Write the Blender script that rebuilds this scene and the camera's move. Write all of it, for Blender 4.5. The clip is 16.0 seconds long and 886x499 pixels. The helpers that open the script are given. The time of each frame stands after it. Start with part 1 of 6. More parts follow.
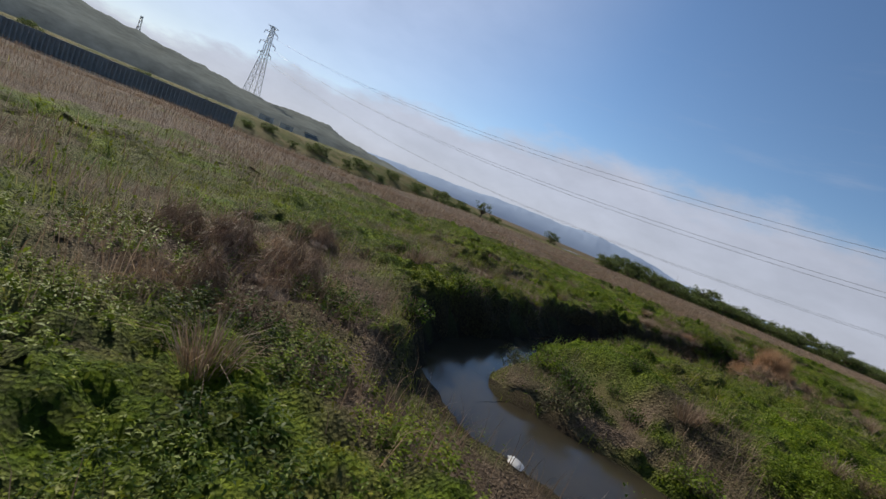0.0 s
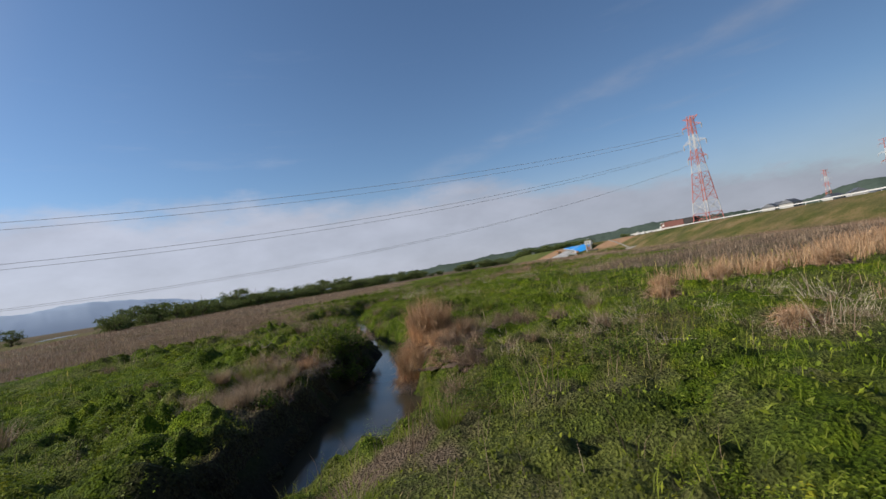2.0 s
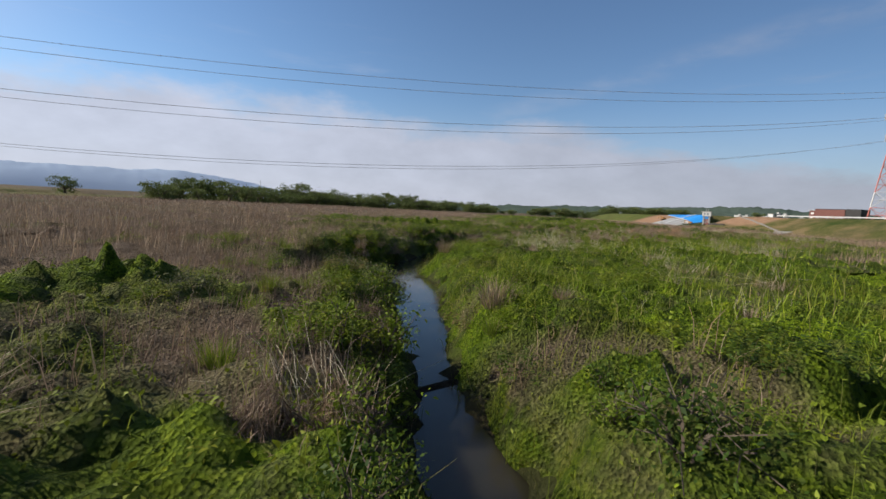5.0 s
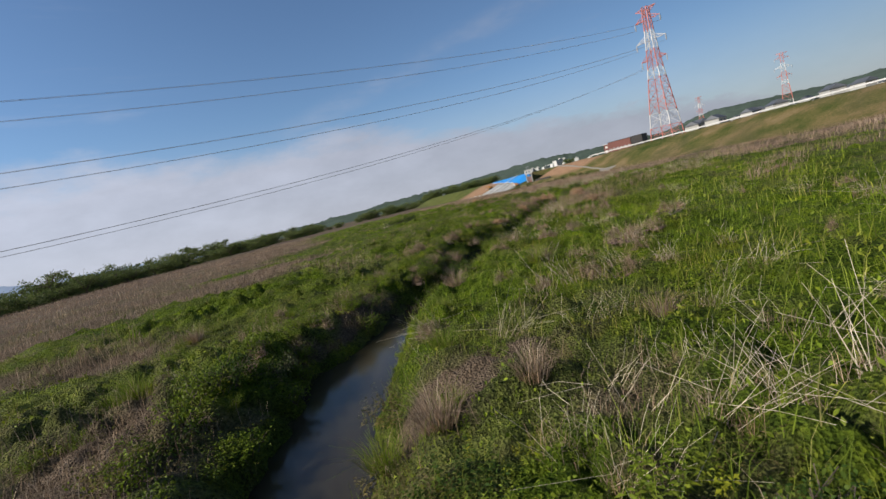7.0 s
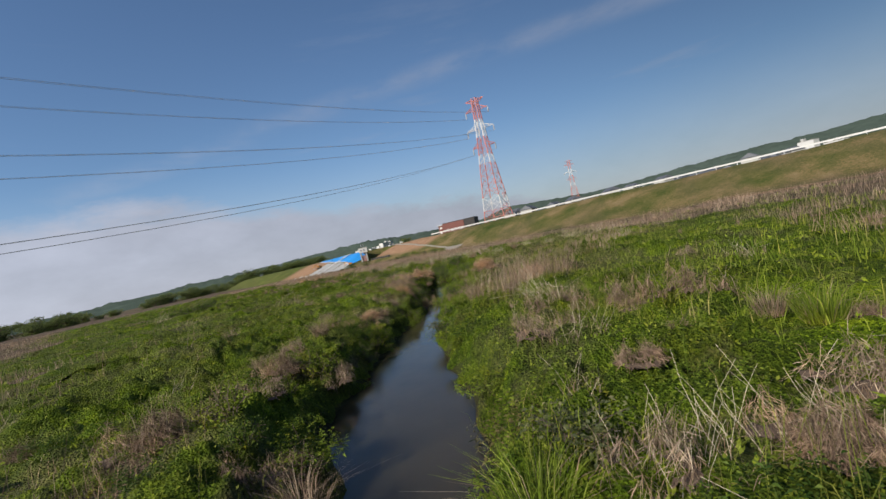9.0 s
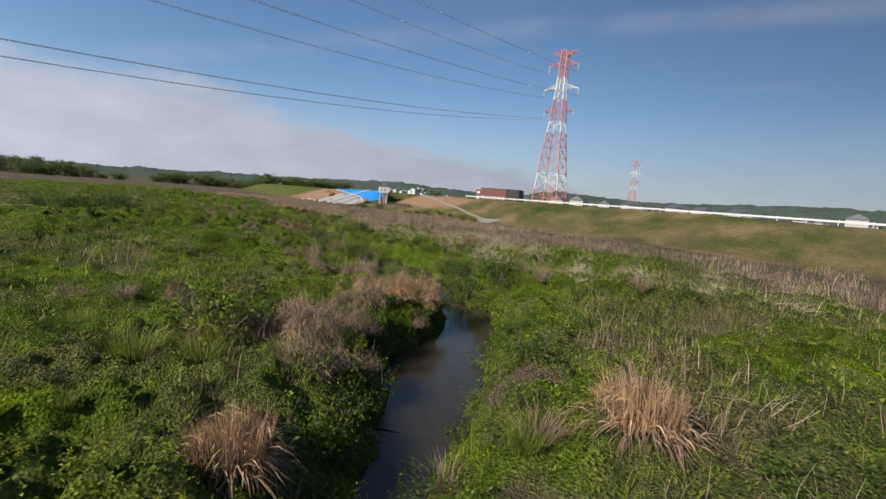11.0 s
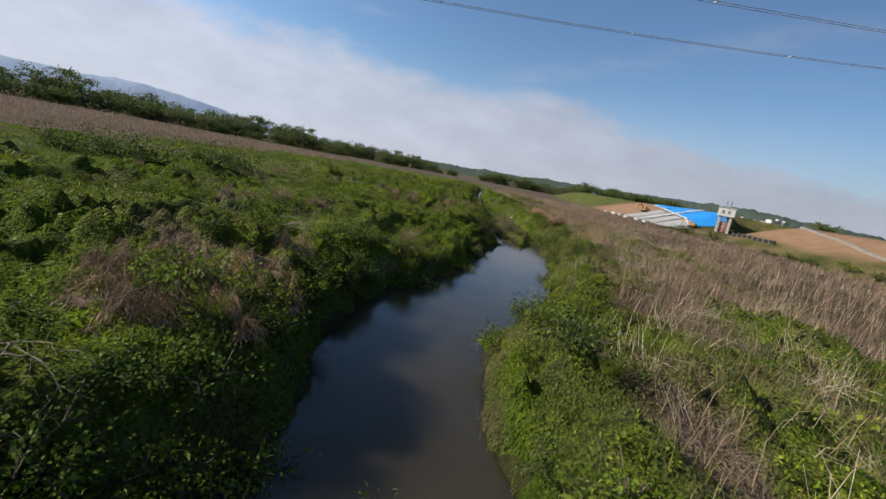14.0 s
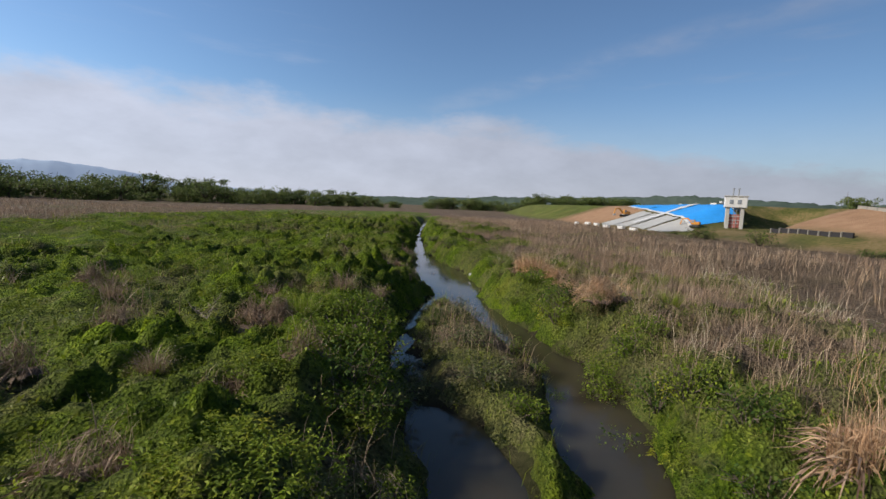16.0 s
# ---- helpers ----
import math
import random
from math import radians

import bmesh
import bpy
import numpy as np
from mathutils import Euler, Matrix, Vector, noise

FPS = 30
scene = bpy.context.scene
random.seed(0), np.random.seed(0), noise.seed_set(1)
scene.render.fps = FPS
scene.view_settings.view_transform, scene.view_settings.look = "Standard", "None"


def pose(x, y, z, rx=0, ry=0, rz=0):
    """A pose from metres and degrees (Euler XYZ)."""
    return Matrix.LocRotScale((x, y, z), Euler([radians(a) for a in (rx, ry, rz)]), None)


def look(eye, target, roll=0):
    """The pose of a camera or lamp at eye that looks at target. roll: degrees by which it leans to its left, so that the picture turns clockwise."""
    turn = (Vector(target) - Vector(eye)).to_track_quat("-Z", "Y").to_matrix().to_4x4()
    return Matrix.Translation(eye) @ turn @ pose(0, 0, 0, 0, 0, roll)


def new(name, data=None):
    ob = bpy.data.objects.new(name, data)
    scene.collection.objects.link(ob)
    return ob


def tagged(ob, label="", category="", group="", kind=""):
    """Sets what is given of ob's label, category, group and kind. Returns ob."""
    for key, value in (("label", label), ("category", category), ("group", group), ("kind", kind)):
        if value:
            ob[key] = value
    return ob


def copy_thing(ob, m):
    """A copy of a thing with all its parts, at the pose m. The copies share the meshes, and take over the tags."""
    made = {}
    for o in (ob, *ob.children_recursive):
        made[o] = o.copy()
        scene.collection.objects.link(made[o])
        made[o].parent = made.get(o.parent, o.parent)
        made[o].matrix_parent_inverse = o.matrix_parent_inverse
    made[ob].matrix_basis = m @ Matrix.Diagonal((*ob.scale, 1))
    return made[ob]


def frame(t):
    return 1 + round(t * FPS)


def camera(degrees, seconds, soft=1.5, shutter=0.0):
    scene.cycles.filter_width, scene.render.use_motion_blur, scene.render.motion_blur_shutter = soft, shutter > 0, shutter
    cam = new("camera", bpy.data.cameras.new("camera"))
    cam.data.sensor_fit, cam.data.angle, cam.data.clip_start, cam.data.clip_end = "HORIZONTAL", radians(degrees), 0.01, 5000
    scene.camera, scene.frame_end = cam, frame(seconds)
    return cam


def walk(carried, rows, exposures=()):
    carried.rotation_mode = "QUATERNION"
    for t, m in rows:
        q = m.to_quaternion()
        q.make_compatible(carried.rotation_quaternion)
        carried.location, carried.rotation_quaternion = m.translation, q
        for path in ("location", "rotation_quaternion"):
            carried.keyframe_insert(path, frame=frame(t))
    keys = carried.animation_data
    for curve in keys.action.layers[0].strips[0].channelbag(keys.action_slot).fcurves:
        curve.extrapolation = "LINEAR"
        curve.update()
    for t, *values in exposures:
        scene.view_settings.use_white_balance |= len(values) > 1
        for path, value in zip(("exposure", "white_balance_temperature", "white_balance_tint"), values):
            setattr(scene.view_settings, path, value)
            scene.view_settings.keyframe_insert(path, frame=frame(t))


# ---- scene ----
cam = camera(89.3, 16.0, soft=1.5, shutter=0.012)
PATH = [
    (0, (0.04, 0.01, 3.54), (-8.156, 5.623, 2.390), 22.68),
    (0.5, (-2.69, 4.55, 3.87), (-8.802, 12.430, 3.122), 22.25),
    (1, (-6.06, 9.16, 4.14), (-7.783, 18.998, 4.634), 6.98),
    (1.5, (-9.03, 13.63, 4.03), (-9.666, 23.600, 4.555), -1.93),
    (2, (-11.44, 18.04, 3.56), (-11.419, 28.031, 4.030), -8.99),
    (2.5, (-13.16, 22.11, 2.93), (-12.783, 32.093, 3.400), -12.25),
    (3, (-14.35, 27.19, 2.67), (-14.520, 37.179, 2.363), -1.22),
    (3.5, (-15.48, 32.72, 2.55), (-15.463, 42.661, 1.499), 3.40),
    (3.7, (-15.94, 34.94, 2.52), (-16.008, 44.894, 1.535), 3.53),
    (5.8, (-20.51, 61.71, 3.36), (-22.421, 71.481, 2.434), 2.84),
    (6, (-21.07, 64.28, 3.55), (-21.869, 74.203, 2.635), -0.49),
    (6.5, (-22.06, 70.69, 3.96), (-20.692, 80.546, 3.005), -10.27),
    (7, (-22.34, 77.44, 4.38), (-20.179, 87.138, 3.258), -13.60),
    (7.5, (-21.85, 83.98, 4.28), (-18.847, 93.438, 3.088), -12.91),
    (8, (-20.76, 90.12, 4.02), (-15.910, 98.767, 2.736), -15.17),
    (8.5, (-18.78, 96.15, 3.79), (-12.978, 104.253, 2.990), -15.38),
    (9, (-16.16, 102.22, 3.75), (-10.216, 110.261, 3.538), -12.17),
    (9.2, (-15.04, 104.66, 3.74), (-9.159, 112.744, 3.603), -10.36),
    (11.3, (3.89, 129.82, 4.63), (8.943, 138.360, 3.366), 8.27),
    (11.5, (5.64, 132.16, 4.57), (10.259, 140.919, 3.183), 10.15),
    (12, (9.42, 137.75, 4.46), (12.274, 147.195, 2.817), 11.50),
    (12.5, (12.77, 143.66, 4.51), (13.913, 153.410, 2.625), 12.69),
    (13, (15.30, 149.91, 4.41), (15.363, 159.691, 2.324), 12.43),
    (13.5, (17.18, 156.69, 4.17), (16.557, 166.467, 2.157), 11.59),
    (14, (18.33, 163.70, 3.77), (17.370, 173.504, 2.022), 11.17),
    (14.5, (18.72, 171.70, 3.68), (18.174, 181.606, 2.443), 7.13),
    (15, (18.85, 179.53, 3.70), (18.850, 189.501, 2.913), 2.96),
    (15.5, (19.04, 187.07, 3.83), (18.995, 197.036, 3.056), 2.62),
    (16, (19.07, 194.87, 3.93), (18.937, 204.821, 2.918), 2.43),
]
walk(cam, [(t, look(eye, target, roll)) for t, eye, target, roll in PATH], exposures=[(0.0, -0.30), (0.5, -0.18), (1.0, -0.26), (1.5, -0.24), (2.0, -0.22), (2.8, -0.14), (3.5, -0.02), (6.0, -0.12), (9.0, -0.14), (12.0, -0.03), (16.0, -0.06)])

# ---------------------------------------------------------------- sky and sun
SUN_YAW, SUN_ELEVATION = 97.0, 30.0          # degrees to the left of +y, and up


def make_world():
    w = bpy.data.worlds.new("sky")
    scene.world = w
    w.use_nodes = True
    nt = w.node_tree
    nt.nodes.clear()
    N, link = nt.nodes.new, nt.links.new

    def math_node(op, a, b=None, clamp=False):
        n = N("ShaderNodeMath")
        n.operation, n.use_clamp = op, clamp
        for i, v in enumerate((a, b)):
            if v is None:
                continue
            if isinstance(v, (int, float)):
                n.inputs[i].default_value = v
            else:
                link(v, n.inputs[i])
        return n.outputs[0]

    def dot_node(vec, d):
        n = N("ShaderNodeVectorMath")
        n.operation = "DOT_PRODUCT"
        link(vec, n.inputs[0])
        n.inputs[1].default_value = d
        return n.outputs["Value"]

    def ramp(value, lo, hi):
        n = N("ShaderNodeMapRange")
        n.interpolation_type = "SMOOTHSTEP"
        link(value, n.inputs[0])
        n.inputs[1].default_value, n.inputs[2].default_value = lo, hi
        return n.outputs[0]

    def noise_node(vec, scale, stretch, detail, rough):
        m = N("ShaderNodeMapping")
        link(vec, m.inputs["Vector"])
        m.inputs["Scale"].default_value = stretch
        n = N("ShaderNodeTexNoise")
        link(m.outputs[0], n.inputs["Vector"])
        n.inputs["Scale"].default_value, n.inputs["Detail"].default_value, n.inputs["Roughness"].default_value = scale, detail, rough
        return n.outputs["Fac"]

    way = N("ShaderNodeTexCoord").outputs["Generated"]
    up = dot_node(way, (0, 0, 1))
    sky = N("ShaderNodeTexSky")
    sky.sky_type, sky.sun_disc = "NISHITA", False
    sky.sun_elevation, sky.sun_rotation = radians(SUN_ELEVATION), radians(-SUN_YAW)
    sky.air_density, sky.dust_density, sky.ozone_density = 1.0, 0.3, 4.0
    blue = N("ShaderNodeBackground")
    tint = N("ShaderNodeMix")
    tint.data_type, tint.blend_type = "RGBA", "MULTIPLY"
    tint.inputs[0].default_value = 1.0
    link(sky.outputs[0], tint.inputs[6])
    tint.inputs[7].default_value = (0.945, 0.985, 1.02, 1)
    link(tint.outputs[2], blue.inputs["Color"])
    clear = math_node("ADD", math_node("MULTIPLY", ramp(dot_node(way, (-0.5, 0.85, 0.1)), -0.5, 0.8), 0.68), 0.55)
    clear = math_node("ADD", clear, math_node("MULTIPLY", ramp(dot_node(way, (-1, 0.3, 0)), 0.2, 1.1), 0.17))
    link(math_node("MULTIPLY", clear, SKY_STRENGTH), blue.inputs["Strength"])
    # the cloud bank lies higher to the west than to the east
    west = dot_node(way, (-0.50, 0.866, 0))
    edge = math_node("ADD", math_node("MULTIPLY", west, 0.165), 0.040)
    ragged = math_node("MULTIPLY", math_node("SUBTRACT", noise_node(way, 4.5, (1, 1, 2.6), 9, 0.62), 0.5), 0.14)
    bank = ramp(math_node("SUBTRACT", math_node("ADD", edge, ragged), up), -0.016, 0.05)
    wisp = math_node("MULTIPLY", ramp(noise_node(way, 2.2, (1, 1, 7), 7, 0.62), 0.54, 0.80), ramp(up, 0.62, 0.16))
    wisp = math_node("MULTIPLY", wisp, 0.34)
    # one long thin trail that climbs to the east
    trail = math_node("ABSOLUTE", dot_node(way, TRAIL))
    trail = math_node("MULTIPLY", ramp(trail, 0.034, 0.0), ramp(noise_node(way, 4.0, (1, 1, 3), 5, 0.6), 0.34, 0.64))
    trail = math_node("MULTIPLY", math_node("MULTIPLY", trail, ramp(dot_node(way, (0.66, 0.75, 0)), 0.5, 0.85)), 0.30)
    glare = math_node("MULTIPLY", ramp(dot_node(way, tuple(heading(SUN_YAW, SUN_ELEVATION))), 0.62, 0.98), 0.62)
    haze = ramp(up, 0.24, -0.02)
    cover = math_node("MAXIMUM", math_node("MULTIPLY", bank, 0.93), math_node("MAXIMUM", wisp, trail))
    cover = math_node("MAXIMUM", cover, math_node("MULTIPLY", haze, 0.70))
    cover = math_node("MAXIMUM", cover, glare, clamp=True)
    bright = math_node("ADD", math_node("MULTIPLY", ramp(dot_node(way, (-0.99, 0.1, 0.1)), -0.9, 1.0), 0.62), 0.98)
    cloud = N("ShaderNodeBackground")
    cloud.inputs["Color"].default_value = (0.52, 0.55, 0.66, 1)
    billow = math_node("ADD", math_node("MULTIPLY", noise_node(way, 7.0, (1, 1, 2.2), 8, 0.6), 0.5), 0.75)
    link(math_node("MULTIPLY", math_node("MULTIPLY", bright, billow), CLOUD_STRENGTH), cloud.inputs["Strength"])
    mix = N("ShaderNodeMixShader")
    link(cover, mix.inputs[0]), link(blue.outputs[0], mix.inputs[1]), link(cloud.outputs[0], mix.inputs[2])
    link(mix.outputs[0], N("ShaderNodeOutputWorld").inputs["Surface"])


def heading(yaw, elevation):
    a, e = radians(yaw), radians(elevation)
    return Vector((-math.sin(a) * math.cos(e), math.cos(a) * math.cos(e), math.sin(e)))


TRAIL = heading(-9, 14.8).cross(heading(-62, 20.9)).normalized()
SKY_STRENGTH, CLOUD_STRENGTH = 0.104, 0.75
make_world()
lamp = bpy.data.lights.new("sun", "SUN")
lamp.energy, lamp.angle, lamp.color = 5.2, radians(0.6), (1.0, 0.91, 0.77)
sun = new("sun", lamp)
sun.matrix_world = look((0, 0, 80), Vector((0, 0, 80)) - heading(SUN_YAW, SUN_ELEVATION))

# ---------------------------------------------------------------- plan
WATER_Z, CREST_Z = -1.3, 6.2
REACHES = [
    [(8, 16, 1.2), (1, 13, 1.4), (-5.3, 9.8, 1.9), (-8.2, 8.4, 1.2), (-10.6, 9.2, 1.2), (-12, 11.8, 1.0), (-13.2, 14.3, .7), (-14.4, 17.8, .7),
     (-15.9, 22, .65), (-16.4, 26, .4), (-16.3, 29.5, .6), (-15.3, 33.5, 1.75), (-15.2, 36.5, 1.75), (-15.5, 40, 1.5), (-15.2, 44, 1.4),
     (-15.6, 48, 1.2), (-17.3, 53, .75), (-18.9, 57.7, .6), (-20.5, 63, .6)],
    [(-20.5, 63, .6), (-21.8, 68, .8), (-22.7, 71.5, .9), (-23.3, 73.8, 1.3), (-25, 76.5, 1.4), (-25.3, 80, 1.1), (-25, 83.5, 1.15), (-24.3, 87.5, 1.2),
     (-23.8, 91, 1.4), (-22.6, 95, 1.35), (-20.3, 99.2, 1.15), (-18.2, 102, 1.1), (-15.8, 104.8, 1.05), (-14, 107.2, .45), (-11.5, 111.5, 1.4),
     (-9.8, 115, 2.15), (-6.8, 119, 1.6), (-3.5, 123.5, 1.2), (2.5, 130, .6), (6.5, 135.5, .9)],
    [(6.5, 135.5, .9), (9.8, 139, 1.6), (12.2, 141.2, 1.2), (14.8, 144.3, 1.0), (15.3, 148, 1.25), (16.4, 151.5, 1.85), (17.2, 154.2, 1.85), (18.2, 157.2, 1.1),
     (18.6, 160, .65), (19.5, 164, .5), (19.2, 168, .5), (17.2, 172.5, 1.9), (16.8, 178, 2.2), (18.3, 182, 2.6), (19.5, 187, 2.3), (20.3, 192, 2.1),
     (21, 198, 2.1), (22.7, 202.5, .9)],
    [(22.7, 202.5, .9), (22.85, 207, .85), (22.6, 211, .6), (21.0, 216, .55), (19.6, 220.5, 1.2), (18.8, 226, 1.9), (17.6, 233, 1.2), (16.2, 242, .7),
     (15.5, 250, .6), (14, 270, .45), (13, 300, .4), (12, 330, .4)],
    [(15.4, 155, .5), (15.2, 159.5, .32), (14.7, 162.5, .42), (15.0, 165.5, .4), (16.3, 169.6, 1.0), (17.0, 172.2, 1.6)],
    [(20, 200.5, 1.0), (19.8, 203, .85), (18.5, 206.5, .3), (17.6, 213, .2), (18.4, 220, .4)],
]


def spline(stations, step=0.6):
    """A smooth line through stations, as rows of x, y and half width."""
    p = np.array(stations, float)
    p = np.vstack([2 * p[0] - p[1], p, 2 * p[-1] - p[-2]])
    out = []
    for a, b, c, d in zip(p[:-3], p[1:-2], p[2:-1], p[3:]):
        n = max(2, int(np.hypot(*(c - b)[:2]) / step))
        for u in np.arange(n)[:, None] / n:
            out.append(0.5 * ((2 * b) + (c - a) * u + (2 * a - 5 * b + 4 * c - d) * u**2 + (3 * b - a - 3 * c + d) * u**3))
    out = np.concatenate([np.reshape(out, (-1, 3)), p[-2:-1]])
    out[:, 2] = np.maximum(out[:, 2], 0.25)
    return out


LINES = [spline(r) for r in REACHES]


def lattice(i, j, seed):
    h = (i.astype(np.int64) * 374761393 + j.astype(np.int64) * 668265263 + seed * 974711) & 0x7FFFFFFF
    h = ((h ^ (h >> 13)) * 1274126177) & 0x7FFFFFFF
    return ((h ^ (h >> 16)) & 0xFFFF) / 65535.0


def vnoise(x, y, size, seed=0):
    """Smooth value noise from 0 to 1 with cells of that size in metres."""
    x, y = np.asarray(x, float) / size, np.asarray(y, float) / size
    i, j = np.floor(x), np.floor(y)
    u, v = x - i, y - j
    u, v = u * u * (3 - 2 * u), v * v * (3 - 2 * v)
    a, b = lattice(i, j, seed) * (1 - u) + lattice(i + 1, j, seed) * u, lattice(i, j + 1, seed) * (1 - u) + lattice(i + 1, j + 1, seed) * u
    return a * (1 - v) + b * v


def fbm(x, y, size, seed=0, octaves=3):
    return sum(vnoise(x, y, size / 2**k, seed + k) * 0.5**k for k in range(octaves)) / sum(0.5**k for k in range(octaves))


def smooth(v, lo, hi):
    u = np.clip((np.asarray(v, float) - lo) / (hi - lo), 0, 1)
    return u * u * (3 - 2 * u)


def exact_gap(x, y):
    """Metres from the water's edge (below 0: in the water), and the side: -1 west, 1 east."""
    gap, side = np.full(len(x), 1e3), np.ones(len(x))
    for line in LINES:
        ahead = np.gradient(line[:, :2], axis=0)
        for some in np.array_split(np.arange(len(x)), max(1, len(x) // 20000)):
            dx, dy = x[some][:, None] - line[:, 0], y[some][:, None] - line[:, 1]
            d = np.hypot(dx, dy) - line[:, 2]
            k = d.argmin(1)
            r = np.arange(len(some))
            better = d[r, k] < gap[some]
            turn = ahead[k, 0] * dy[r, k] - ahead[k, 1] * dx[r, k]
            gap[some] = np.where(better, d[r, k], gap[some])
            side[some] = np.where(better, -np.sign(turn), side[some])
    return gap, side


CHART_X, CHART_Y = np.arange(-90, 91.0), np.arange(-60, 401.0)
CHART = [g.reshape(len(CHART_Y), -1) for g in exact_gap(*(g.ravel() for g in np.meshgrid(CHART_X, CHART_Y)))]


def stream_gap(x, y):
    """exact_gap near the water, a chart of it further off, and an uneven edge."""
    x, y = np.asarray(x, float).ravel(), np.asarray(y, float).ravel()
    gap, side = np.full(len(x), 1e3), np.where(x < 0, -1.0, 1.0)
    on = np.where((np.abs(x) < 89.5) & (y > -59.5) & (y < 399.5))[0]
    fx, fy = x[on] + 90, y[on] + 60
    i, j = fx.astype(int), fy.astype(int)
    u, v = fx - i, fy - j
    g = CHART[0]
    gap[on] = (g[j, i] * (1 - u) + g[j, i + 1] * u) * (1 - v) + (g[j + 1, i] * (1 - u) + g[j + 1, i + 1] * u) * v
    side[on] = CHART[1][j, i]
    close = np.where(gap < 5)[0]
    gap[close], side[close] = exact_gap(x[close], y[close])
    return gap + (vnoise(x, y, 0.9, 5) - 0.5) * 0.5 + (vnoise(x, y, 2.7, 6) - 0.5) * 0.5, side


def domes(x, y, size, seed, tight=1.0):
    """Rounded lumps about size apart with creases between them: 0 in a crease, up to 1 on top."""
    x, y = np.asarray(x, float) / size, np.asarray(y, float) / size
    i, j = np.floor(x), np.floor(y)
    best = np.zeros(len(x))
    for a in (-1, 0, 1):
        for b in (-1, 0, 1):
            px, py = i + a + 0.15 + 0.7 * lattice(i + a, j + b, seed), j + b + 0.15 + 0.7 * lattice(i + a, j + b, seed + 1)
            r = (0.5 + 0.45 * lattice(i + a, j + b, seed + 2)) * tight
            d = ((x - px) ** 2 + (y - py) ** 2) / r**2
            best = np.maximum(best, np.clip(1 - d, 0, 1) ** 0.75 * (0.35 + 0.65 * lattice(i + a, j + b, seed + 3)))
    return best


LOW = [(16.2, 163.5, 2.6, 8.5), (20.0, 210.5, 2.0, 9.0), (-26.2, 72.5, 3.1, 5.0), (-4.6, 6.6, 4.2, 2.6), (-9.3, 12.2, 3.4, 3.0), (-16.8, 31.5, 0.6, 4.0), (18.2, 172.5, 1.2, 3.5)]


def lowland(x, y):
    """1 on the islands and bars that lie only just above the water."""
    return np.max([1 - smooth(np.hypot((x - cx) / rx, (y - cy) / ry), 0.75, 1.15) for cx, cy, rx, ry in LOW], axis=0)


SHELF = (15.1, 190.0, 3.0, 6.5)


def shelf(x, y):
    """1 on the low lush ledge between the water and the west bank."""
    cx, cy, rx, ry = SHELF
    return 1 - smooth(np.hypot((x - cx - 0.12 * (y - cy)) / rx, (y - cy) / ry), 0.72, 1.1)


def canopy(x, y, gap, dry, side):
    """How high the low growth stands over the soil."""
    lush = (0.42 + 0.75 * smooth(fbm(x, y, 6, 65), 0.2, 0.85)) * (1 - 0.5 * dry) * (1 - 0.7 * lowland(x, y))
    lumps = domes(x, y, 2.6, 89) * 0.34 + domes(x, y, 1.05, 91, 0.80) * 0.68 + domes(x, y, 0.55, 95, 0.82) * 0.40 + domes(x, y, 0.33, 99, 0.9) * 0.20
    wild = 1 + 0.2 * smooth(y, 148, 165) * (x < 17) * (1 - dry)
    hold = steep(y, side)
    wild = wild * (1 - 0.4 * (1 - smooth(y, 12, 22))) * (1 - 0.25 * (side > 0) * (1 - smooth(y, 118, 128)))
    return lumps * lush * wild * (1 - 0.75 * smooth(gap, 22, 60)) * (1 - smooth(gap, 60, 75)) * smooth(gap, 0.35 * hold, 0.75 + 0.25 * hold + 0.7 * (side > 0) * smooth(y, 72, 78) * (1 - smooth(y, 108, 112)))


def crest_x(y):
    """The levee's crest, on its river side."""
    y = np.asarray(y, float)
    return 77 + 0.1 * (286 - y) + 0.0009 * np.clip(y - 360, 0, 400) ** 2


def levee_height(x, y):
    off = np.asarray(x, float) - crest_x(y)
    face = smooth(off, -19, 1.5) * 0.35 + np.clip((off + 17.5) / 17.5, 0, 1) * 0.65
    dip = smooth(y, 262, 270) * (1 - smooth(y, 284, 291)) * smooth(off, -22, -16) * (1 - smooth(off, 8, 14))
    return (CREST_Z - 0.5 * smooth(y, 286, 330)) * face * (1 - 0.72 * dip)


def river_valley(x, y):
    """The big river in the west, and the higher land beyond it."""
    mid = np.interp(y, RIVER_Y, RIVER_X)
    wide = np.interp(y, (0, 100, 300, 520), (11, 13, 24, 40))
    bed = (1 - smooth(np.abs(x - mid), wide * 0.8, wide * 1.25)) * -4.2
    bed = bed - 2.0 * smooth(-x, 62, 112) * (1 - smooth(y, 50, 110))
    return np.where((x < -60) & (y > -400) & (y < 640), np.maximum(bed, -4.2), 0) + smooth(mid - x, wide + 1, wide + 30) * 4.5 * (1 - smooth(y, 120, 260))


RIVER_Z, RIVER_Y, RIVER_X = -2.4, (-400, -90, -30, 20, 70, 130, 220, 340, 520, 640), (-146, -146, -147, -148, -160, -190, -235, -300, -420, -500)


def steep(y, side):
    """1 along the west bank where it is a steep bare face, less where growth hangs over it, 0 elsewhere."""
    return (side < 0) * (1 - 0.7 * smooth(y, 46, 56)) * (1 - smooth(y, 178, 184))


